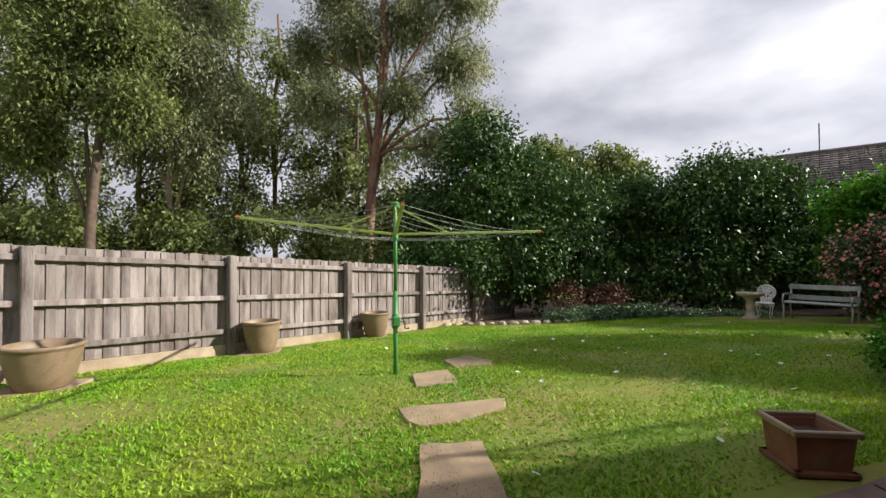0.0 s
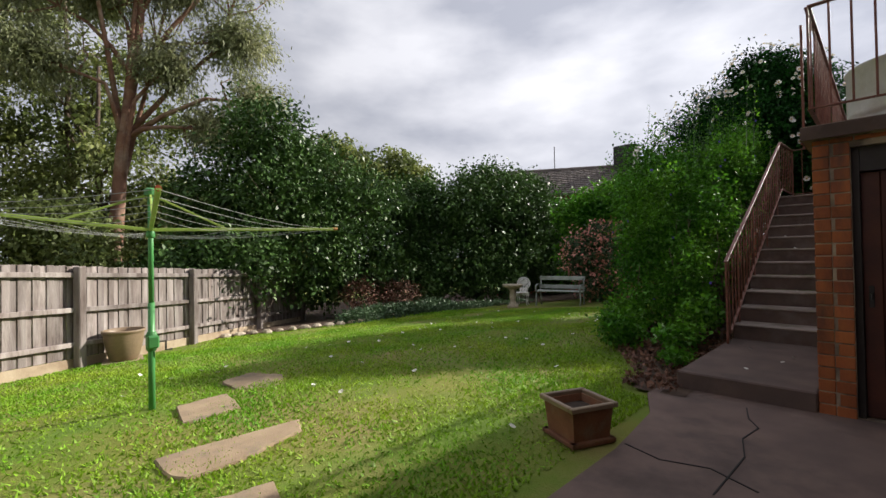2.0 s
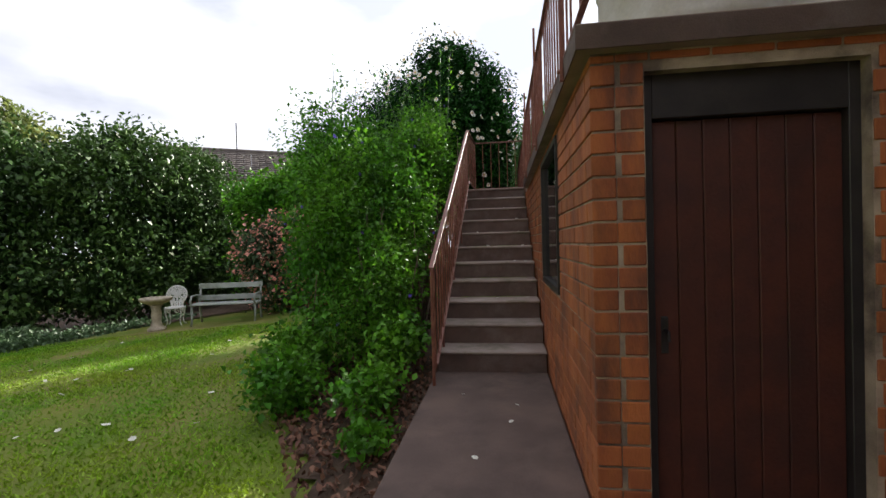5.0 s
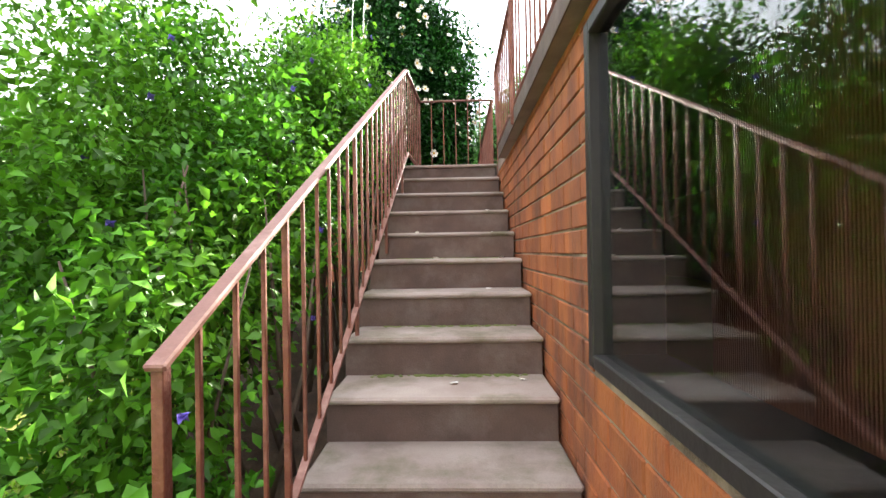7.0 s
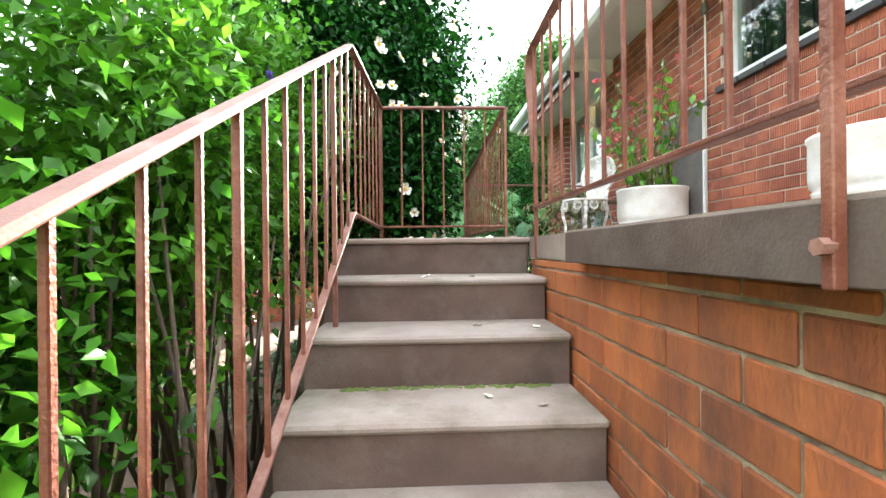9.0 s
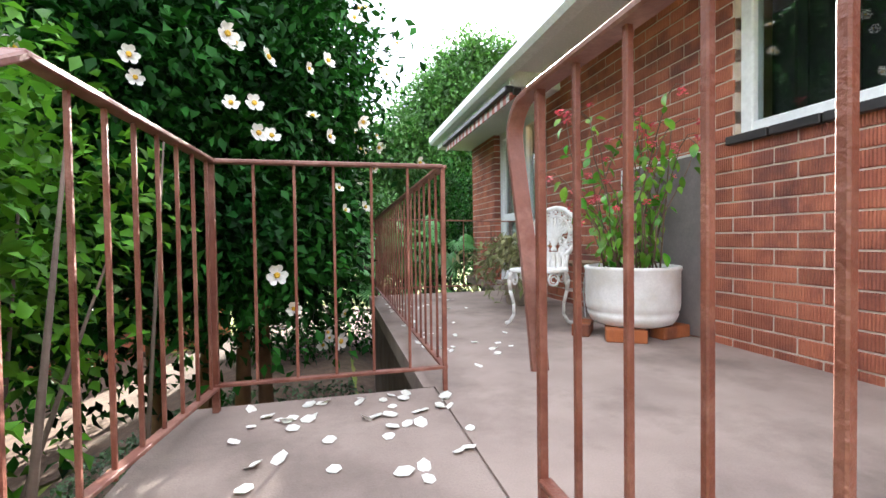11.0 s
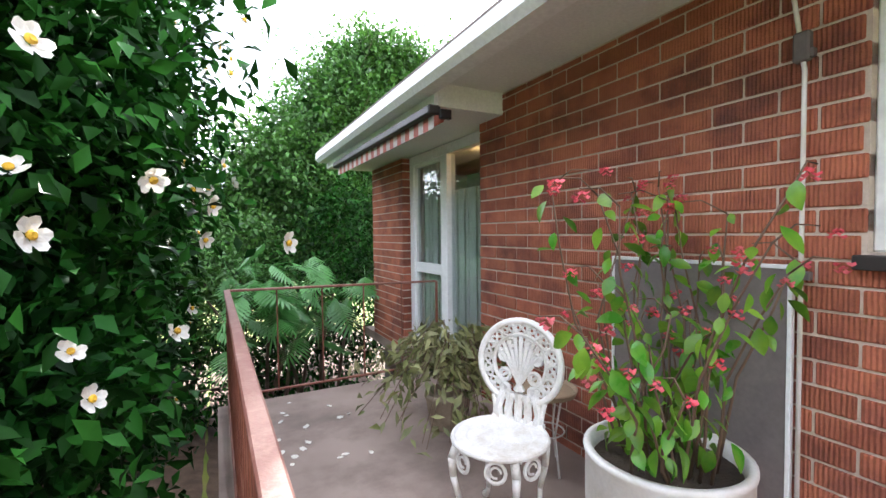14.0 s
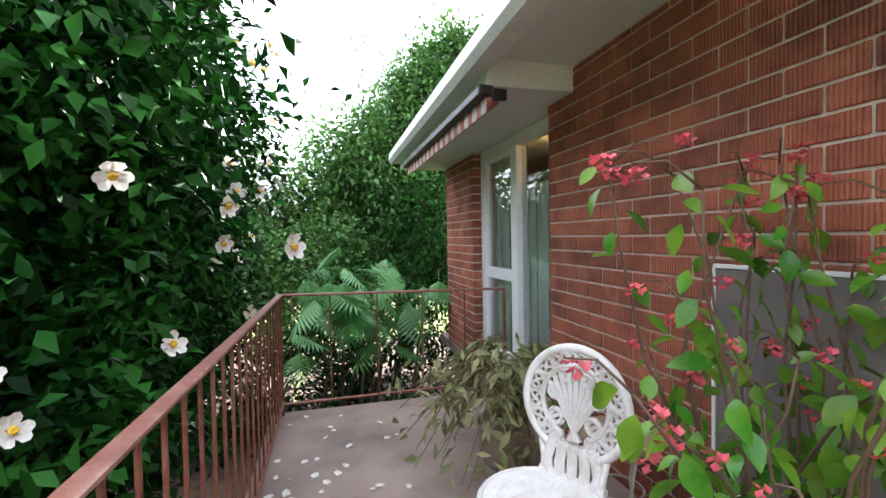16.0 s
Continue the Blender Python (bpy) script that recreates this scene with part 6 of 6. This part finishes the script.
def build_beds():
    patch("garden_bed", in_bed, -22, -3, -8, 12, 0.25, 0.03, "mulch", "dark mulched garden bed under the hedge", "garden bed")
    patch("shade_bed", lambda x, y: (-3.6 < x < 0.45 and y > 0.8) or y > 4.9, -6.0, 5.0, 0.8, 12.0, 0.3, 0.035, "mulch", "dark leaf-strewn soil beneath the camellia", "garden bed")
    patch("stair_bed", in_stair_bed, -4, -0.8, -6.1, 5.0, 0.15, 0.03, "mulch", "mulched bed with leaf litter beside the stairs", "garden bed")
    n = 2600
    xy = np.stack([-2.3 + 1.35 * rng.random(n), -5.65 + 2.9 * rng.random(n)], 1)
    xy = np.array([p for p in xy if in_stair_bed(*p)])
    z = np.array([ground_z(*p) for p in xy]) + 0.05 + 0.03 * rng.random(len(xy))
    tagged(new("leaf_litter", leaf_mesh("leaf_litter", np.column_stack([xy, z]), 0.055, 0.03, M["leaf_litter"], 0.0)), "curled brown leaf litter beside the stairs", "leaf litter", kind="stuff")
    n = 4200
    b = [(-1.4, -4.0, -1.95, 0.28, 0.5, 0.16), (-1.35, -3.3, -1.75, 0.25, 0.5, 0.25), (-2.1, -4.0, -1.95, 0.32, 0.35, 0.28), (-2.3, -3.5, -1.85, 0.3, 0.4, 0.3), (-1.25, -4.6, -2.08, 0.16, 0.3, 0.08)]
    c, d = in_blobs(b, n, 0.4)
    tagged(new("ground_cover", leaf_mesh("ground_cover", c, 0.06, 0.045, M["leaf_bright"], 0.0, d)), "low ivy-like ground cover beside the stairs", "ground cover", kind="stuff")
    spots = [(3.4 + 0.5 * k, 12.2 + 0.25 * k + 0.3 * (k % 2), -2.62, 0.6, 0.26) for k in range(7)]
    c, d = in_blobs(lumps(spots), 8000, 0.5)
    tagged(new("ground_cover", leaf_mesh("ground_cover", c, 0.09, 0.05, M["leaf_cover"], 0.0, d)), "mound of grey-green ground cover at the lawn edge", "ground cover", kind="stuff")
    spots = [(6 + 0.8 * k, 13.2 - 0.12 * k, -2.62, 0.6, 0.14) for k in range(5)]
    c, d = in_blobs(lumps(spots), 4000, 0.4)
    tagged(new("ground_cover", leaf_mesh("ground_cover", c, 0.09, 0.05, M["leaf_cover"], 0.0, d)), "low creeping plants along the shaded bed", "ground cover", kind="stuff")
    spots = [(5.2, 13.9, -2.2, 0.7, 0.5), (3.8, 13.6, -2.1, 0.6, 0.5)]
    c, d = in_blobs(lumps(spots), 3000, 0.5)
    tagged(new("dry_shrub", leaf_mesh("dry_shrub", c, 0.08, 0.04, M["leaf_litter"], 0.0, d)), "rusty brown dried shrub in the bed", "shrub", kind="stuff")
    for k in range(26):
        side = -2.6 + 0.3 * k
        p = yard(side, bed_edge(side) + 0.03 * rng.normal())
        g = Geo()
        r = 0.09 + 0.05 * rng.random()
        g.lathe([(r * 0.7, 0), (r, 0.03), (r * 0.95, 0.07), (r * 0.55, 0.10 + 0.02 * rng.random())], 7, sx=1.3)
        ob = solid("edging_rock", g, M["cement"], "small grey rock edging the garden bed", "rock", "", "rocks round the bed")
        ob.location = grounded(p, -0.02)
        ob.rotation_euler = (0, 0, 6.28 * rng.random())


def build_grass():
    n = 300000
    u = rng.random((n, 2))
    x = -0.9 - 10.5 * u[:, 0] ** 1.25
    y = -14 + 14.5 * u[:, 1]
    keep = np.array([not in_bed(a, b) and not in_stair_bed(a, b) and not (a > -1.05 and b > -9.0) for a, b in zip(x, y)])
    x, y = x[keep], y[keep]
    tone = np.array([noise.noise(Vector((a * 0.9, b * 0.9, 5))) for a, b in zip(x, y)])
    keep = rng.random(len(x)) < 0.75 + tone
    x, y, tone = x[keep], y[keep], tone[keep]
    z = np.array([ground_z(a, b) for a, b in zip(x, y)])
    m = len(x)
    h = (0.012 + 0.02 * rng.random(m)) * (1 + 0.5 * tone)
    a = 2 * math.pi * rng.random(m)
    w = 0.006 + 0.005 * rng.random(m)
    dx, dy = np.cos(a) * w, np.sin(a) * w
    lx, ly = rng.normal(size=m) * 0.018, rng.normal(size=m) * 0.018
    v = np.stack([np.stack([x - dx, y - dy, z], 1), np.stack([x + dx, y + dy, z], 1), np.stack([x + lx, y + ly, z + h], 1)], 1).reshape(-1, 3)
    f = np.arange(m * 3).reshape(-1, 3)
    tagged(new("grass", raw_mesh("grass", v, f, 3, M["blade"])), "short mown grass blades over the lawn", "grass", kind="stuff")


def petal_data():
    g = Geo()
    pts = [(-0.022, -0.006, 0), (-0.01, -0.02, 0.003), (0.014, -0.018, 0.004), (0.026, 0.0, 0.008), (0.012, 0.02, 0.004), (-0.012, 0.017, 0.003), (0, 0, -0.001)]
    low = [(x * 0.9, y * 0.9, z - 0.002) for x, y, z in pts]
    g.add(pts + low, [(0, 1, 6), (1, 2, 6), (2, 3, 6), (3, 4, 6), (4, 5, 6), (5, 0, 6), (8, 7, 13), (9, 8, 13), (10, 9, 13), (11, 10, 13), (12, 11, 13), (7, 12, 13)])
    return g.data("fallen_petal", M["petal"])


def scatter_petals():
    data = petal_data()

    def drop(x, y, z, s):
        ob = new("fallen_petal", data)
        tagged(ob, "fallen white camellia petal", "petal", "fallen petals")
        ob.location = (x, y, z + 0.003)
        ob.rotation_euler = (0.2 * rng.normal(), 0.2 * rng.normal(), 6.28 * rng.random())
        ob.scale = (s, s, s)

    for _ in range(46):
        drop(-0.78 + 0.8 * rng.random(), 0.15 + 0.7 * rng.random() ** 0.6, 0.0, 0.8 + 0.5 * rng.random())
    for _ in range(60):
        y = 1.0 + 3.0 * rng.random()
        drop(0.06 + 0.75 * rng.random() ** 1.8, y, 0.0, 0.6 + 0.5 * rng.random())
    for k in (1, 2, 3, 4, 5, 6, 8):
        for _ in range(2):
            drop(-0.1 - 0.75 * rng.random() ** 2.0, -k * GOING + 0.05 + 0.2 * rng.random(), -k * RISE, 0.7 + 0.4 * rng.random())
    for x, y in ((-0.7, -3.9), (-0.3, -4.1), (-0.55, -4.9), (-0.35, -4.4)):
        drop(x, y, PAD_Z, 0.8)
    for _ in range(60):
        x, y = -1.4 - 5.5 * rng.random(), -9 + 8.5 * rng.random()
        if not in_bed(x, y) and not in_stair_bed(x, y):
            drop(x, y, ground_z(x, y) + 0.035, 0.9 + 0.5 * rng.random())


def neighbour_house():
    a, b = Vector((-15.2, 9.93)), Vector((-4.86, 16.15))
    d = (b - a).normalized()
    n = Vector((d.y, -d.x))
    t = thing("neighbour_house", "single-storey neighbouring house with a grey-brown tiled roof", "house")
    ln = (b - a).length
    m = Matrix(((d.x, n.x, 0, a.x), (d.y, n.y, 0, a.y), (0, 0, 1, 0), (0, 0, 0, 1)))
    g = Geo()
    g.box((0.4, -3.4, -3.2), (ln - 0.4, 3.4, 1.8), 0.01, m)
    part("wall", g, M["brick_rest"], t)
    g = Geo()
    rows = 13
    for s in (-1, 1):
        for k in range(rows):
            y0, y1 = 4.0 * (1 - k / rows), 4.0 * (1 - (k + 1) / rows) - 0.06
            z0, z1 = 1.75 + 1.83 * k / rows, 1.75 + 1.83 * (k + 1) / rows
            w = 0.30
            c = 0
            while c * w < ln:
                x0, x1 = c * w, c * w + w - 0.012
                vs = [(x0, s * y0, z0 + 0.05), (x1, s * y0, z0 + 0.05), (x1, s * y1, z1), (x0, s * y1, z1), (x0, s * y0, z0), (x1, s * y0, z0), ((x0 + x1) / 2, s * y0, z0 + 0.075), ((x0 + x1) / 2, s * y1, z1 + 0.025)]
                g.add([m @ Vector(p) for p in vs], [(0, 6, 7, 3), (6, 1, 2, 7), (4, 5, 1, 6, 0)])
                c += 1
    roof = part("roof", g, M["roof"], t, "grey-brown terracotta tiles")
    r = Geo()
    r.tube([m @ Vector((0, 0, 3.60)), m @ Vector((ln, 0, 3.60))], 0.11, 8)
    part("ridge", r, M["roof"], roof)
    g = Geo()
    g.tube([(-12.38, 11.64, 2.9), (-12.38, 11.64, 4.9)], 0.025, 6)
    part("antenna_mast", g, M["black"], t)
    g = Geo()
    p = m @ Vector((6.9, 0.6, 0))
    g.box((p.x - 0.5, p.y - 0.5, 3.1), (p.x + 0.5, p.y + 0.5, 4.5), 0.05)
    part("roof_cooler", g, M["black"], t, "dark boxed rooftop cooler")


# ---- terrace things ----
def tub(at, r, h, label, group):
    t = thing("plant_tub", label, "plant pot", group, at=at)
    g = Geo()
    g.lathe([(0.72 * r, 0), (0.86 * r, 0.015), (0.93 * r, 0.05), (0.965 * r, 0.075), (0.93 * r, 0.085), (0.98 * r, 0.10), (1.0 * r, 0.14), (1.0 * r, h - 0.03), (1.025 * r, h - 0.02), (1.025 * r, h - 0.004), (1.0 * r, h), (0.93 * r, h), (0.91 * r, h - 0.05), (0.88 * r, h - 0.12)], 40)
    part("tub", g, M["pot_white"], t, "", True)
    g = Geo()
    g.lathe([(0.02, h - 0.1), (0.9 * r, h - 0.075), (0.9 * r, h - 0.06), (0.02, h - 0.05)], 24)
    part("soil", g, M["soil"], t)
    return t


def foot_brick(x, y, turn, label, mat="brick_low", size=(0.23, 0.11, 0.076)):
    g = Geo()
    w, d, h = size
    g.box((-w / 2, -d / 2, 0), (w / 2, d / 2, h), 0.005)
    ob = solid("loose_brick", g, M[mat], label, "brick", "", "bricks under the tubs")
    ob.location, ob.rotation_euler = (x, y, 0), (0, 0, turn)


def leaf_data(name, length, width, curl):
    g = Geo()
    rows = ((0.0, 0.06), (0.15, 0.55), (0.35, 0.95), (0.55, 1.0), (0.75, 0.72), (0.9, 0.35), (1.0, 0.03))
    vs = []
    for s, w in rows:
        z = -curl * s * s * length
        vs += [(-w * width / 2 * 0.92, s * length, z + 0.10 * width * w), (0, s * length, z), (w * width / 2, s * length, z + 0.14 * width * w)]
    fs = []
    for k in range(len(rows) - 1):
        fs += [(3 * k, 3 * k + 1, 3 * k + 4, 3 * k + 3), (3 * k + 1, 3 * k + 2, 3 * k + 5, 3 * k + 4)]
    g.add(vs, fs)
    return g.data(name, M["leaf_begonia"], True)


def begonia(at, h):
    t = thing("begonia_plant", "tall cane begonia with green leaves and coral pink flowers", "plant", at=at)
    leaves = [leaf_data("leaf", 0.085, 0.05, c) for c in (0.25, 0.45, 0.1)]
    bl = Geo()
    for k in range(7):
        a = 2 * math.pi * k / 7
        p = Vector((0.02 * math.cos(a), 0.02 * math.sin(a), -0.012 * (k % 3)))
        for q in range(2):
            m = Matrix.Translation(p) @ Matrix.Rotation(a + q * 1.4, 4, "Z") @ Matrix.Rotation(0.7, 4, "X")
            bl.add([m @ Vector(v) for v in ((0, 0, 0), (0.010, 0.010, 0.002), (0, 0.024, 0), (-0.010, 0.010, 0.002))], [(0, 1, 2, 3)])
    bloom = bl.data("blossom", M["pink"])
    g = Geo()
    spots = []
    for k in range(30):
        a, r = 2 * math.pi * k / 30 + 0.3 * rng.normal(), 0.05 + 0.13 * rng.random()
        p = Vector((r * math.cos(a), r * math.sin(a), -0.02))
        top = h * (0.35 + 0.65 * rng.random()) if k > 3 else h * (0.88 + 0.12 * rng.random())
        q = Vector((p.x * 2.0 + 0.10 * rng.normal() - 0.05, p.y * 1.9 + 0.12 * rng.normal() - 0.03, top))
        mid = p.lerp(q, 0.5) + Vector((0.05 * rng.normal(), 0.05 * rng.normal(), 0))
        pts = [p, p.lerp(mid, 0.5) + Vector((0.01 * rng.normal(), 0.01 * rng.normal(), 0)), mid, mid.lerp(q, 0.55) + Vector((0.02 * rng.normal(), 0.02 * rng.normal(), 0.01)), q]
        g.tube(pts, 0.0065, 6, 0.003)
        for s in np.linspace(0.2, 1.0, 13):
            i = min(3, int(s * 4))
            spots.append((pts[i].lerp(pts[i + 1], s * 4 - i), s))
        tip = q + Vector((0.10 * rng.normal() - 0.03, 0.10 * rng.normal(), 0.05))
        g.tube([q, q.lerp(tip, 0.5) + Vector((0, 0, 0.03)), tip], 0.0035, 5, 0.002)
        spots.append((tip, 1.2))
    tagged(part("canes", g, M["stem"], t, "", True), kind="stuff")
    for p, s in spots:
        if s < 1.1 and rng.random() < 0.93:
            a = 2 * math.pi * rng.random()
            f = part("leaf", leaves[int(3 * rng.random())], None, t)
            off = Vector((math.cos(a), math.sin(a), 0)) * 0.03
            f.matrix_local = Matrix.Translation(p + off) @ Matrix.Rotation(a - math.pi / 2, 4, "Z") @ Matrix.Rotation(-0.75 + 0.4 * rng.normal(), 4, "X") @ Matrix.Rotation(0.5 * rng.normal(), 4, "Y") @ Matrix.Scale(0.6 + 0.5 * rng.random(), 4)
        if s > 1.1 or (s > 0.6 and rng.random() < 0.13):
            f = part("flower_cluster", bloom, None, t, "coral pink flower cluster" if s > 1.1 else "")
            f.matrix_local = Matrix.Translation(p + Vector((0.03 * rng.normal(), 0.03 * rng.normal(), -0.02))) @ Matrix.Rotation(6.28 * rng.random(), 4, "Z") @ Matrix.Scale(0.7 + 0.35 * rng.random(), 4)


def grey_bush():
    t = thing("trailing_cactus", "drooping grey-green plant with long narrow leaves in a pot", "plant", at=(1.30, 3.0, 0.0))
    g = Geo()
    g.lathe([(0.11, 0), (0.12, 0.01), (0.15, 0.2), (0.16, 0.205), (0.16, 0.23), (0.14, 0.23), (0.13, 0.19)], 28)
    part("pot", g, M["cement"], t, "grey cement pot", True)
    s = Geo()
    pts, way = [], []
    for k in range(60):
        a = 2 * math.pi * rng.random()
        rch = 0.25 + 0.28 * rng.random()
        d = Vector((math.cos(a), math.sin(a), 0))
        e = d * rch + Vector((-0.14, -0.06, 0.08 + 0.42 * rng.random()))
        mid = d * rch * 0.5 + Vector((0, 0, 0.42 + 0.25 * rng.random()))
        line = [Vector((0, 0, 0.28)), mid * 0.6 + Vector((0, 0, 0.14)), mid, e]
        s.tube(line, 0.005, 5, 0.002)
        for f in np.linspace(0.15, 1.0, 22):
            i = min(2, int(f * 3))
            p = line[i].lerp(line[i + 1], f * 3 - i) + Vector(rng.normal(size=3)) * 0.03
            pts.append(tuple(p))
            way.append((d.x, d.y, 0.0))
    tagged(part("stems", s, M["stem"], t), kind="stuff")
    part("leaves", leaf_mesh("leaves", np.array(pts), 0.10, 0.032, M["leaf_grey"], 0.35, np.array(way)), None, t)


def plant_stand():
    t = thing("plant_stand", "small rusty wire plant stand with a terracotta saucer beside the wall", "plant stand", at=(1.52, 2.3, 0))
    for k in range(3):
        a = 2 * math.pi * k / 3 + 0.4
        g = Geo()
        g.tube([(0.13 * math.cos(a), 0.13 * math.sin(a), 0), (0.09 * math.cos(a), 0.09 * math.sin(a), 0.2), (0.14 * math.cos(a), 0.14 * math.sin(a), 0.40)], 0.006, 6)
        part("leg", g, M["iron_white"], t)
    g = Geo()
    g.tube([(0.10 * math.cos(a), 0.10 * math.sin(a), 0.2) for a in [2 * math.pi * k / 20 for k in range(21)]], 0.005, 5)
    part("ring", g, M["iron_white"], t)
    g = Geo()
    g.lathe([(0.14, 0.40), (0.16, 0.405), (0.17, 0.43), (0.165, 0.435), (0.15, 0.42), (0.02, 0.415)], 26)
    part("saucer", g, M["stone"], t)


def wall_fixtures():
    t = thing("wall_hatch", "grey-brown sheet panel with pale edging on the brick wall", "panel", at=(HOUSE_X, 1.663, 0.0))
    g = Geo()
    g.box((-0.022, -0.378, 0.01), (-0.002, 0.378, 1.125), 0.002)
    part("sheet", g, M["panel"], t)
    g = Geo()
    for y in (-0.393, 0.378):
        g.box((-0.026, y, 0.0), (-0.001, y + 0.015, 1.14), 0.002)
    g.box((-0.026, -0.378, 1.125), (-0.001, 0.378, 1.14), 0.002)
    part("edging", g, M["white"], t, "pale metal edging")
    t = thing("conduit", "thin pale pipe fixed up the brick wall with clips", "pipe", at=(HOUSE_X - 0.014, 1.25, 0))
    g = Geo()
    g.tube([(0, 0, 0.0), (0, 0, 1.80), (0, 0.02, 1.95), (-0.02, 0.05, 2.22)], 0.008, 8)
    part("pipe", g, M["pot_white"], t, "", True)
    for z in (1.09, 1.84):
        g = Geo()
        g.box((-0.012, -0.03, z), (0.013, 0.03, z + 0.03), 0.003)
        part("clip", g, M["panel"], t)
    g = Geo()
    g.box((-0.02, -0.02, 1.83), (0.012, 0.03, 1.93), 0.006)
    part("junction", g, M["panel"], t)


build_gums()
build_hedges()
build_stair_shrub()
build_white_camellia()
build_far_garden()
build_beds()
build_grass()
neighbour_house()
for bx, by, bt in ((1.29, 1.38, -0.5), (1.17, 1.66, 0.9), (1.62, 1.40, 0.2), (1.52, 1.74, 0.3)):
    foot_brick(bx, by, bt, "loose red brick under a white tub")
tub((1.45, 1.54, 0.076), 0.285, 0.37, "round white tub raised on loose bricks", "white tubs")
begonia((1.45, 1.54, 0.39), 1.08)
foot_brick(1.28, -0.34, 0.1, "pale concrete block under a white tub", "cement", (0.2, 0.2, 0.1))
foot_brick(1.56, -0.52, 0.1, "pale concrete block under a white tub", "cement", (0.2, 0.2, 0.1))
tub((1.44, -0.45, 0.10), 0.27, 0.33, "round white tub raised on concrete blocks", "white tubs")
tub((0.62, -4.75, 0.0), 0.44, 0.50, "very large white tub at the terrace corner", "white tubs")
tub((1.25, -4.85, 0.0), 0.24, 0.36, "weathered white tub near the terrace corner", "white tubs")
grey_bush()
plant_stand()
wall_fixtures()
scatter_petals()

# ---- bricks ----
lay_bricks(WALL_SIDE, brick_rows(FRONT_Y + 0.002, -0.004, -2.213, -0.11, [(SIDE_WIN[0] - 0.004, SIDE_WIN[1] + 0.004, SIDE_WIN[2], SIDE_WIN[3])], 0.0, 0.094), "y", 0.0, 0.10, "brick_low", lambda u, z: u > -4.2 and z < 0.58 * u + 1.0 and z > 0.564 * u - 0.3)
lay_bricks(WALL_FRONT, brick_rows(0.105, 3.4, -2.213, -0.11, [(DOOR[0] - 0.004, DOOR[1] + 0.004, DOOR[2], DOOR[3])], 0.1, 0.094), "x", FRONT_Y, 0.10, "brick_low", lambda u, z: u < 1.6)
lay_bricks(WALL_HOUSE, brick_rows(-4.9, RECESS[0], -0.038, 2.23, [HOUSE_WIN]), "y", HOUSE_X, 0.10, "brick", lambda u, z: u > 0.35)
lay_bricks(WALL_HOUSE, brick_rows(RECESS[1] + 0.003, 5.94, -0.038, 2.075), "y", HOUSE_X, 0.19, "brick", lambda u, z: True)
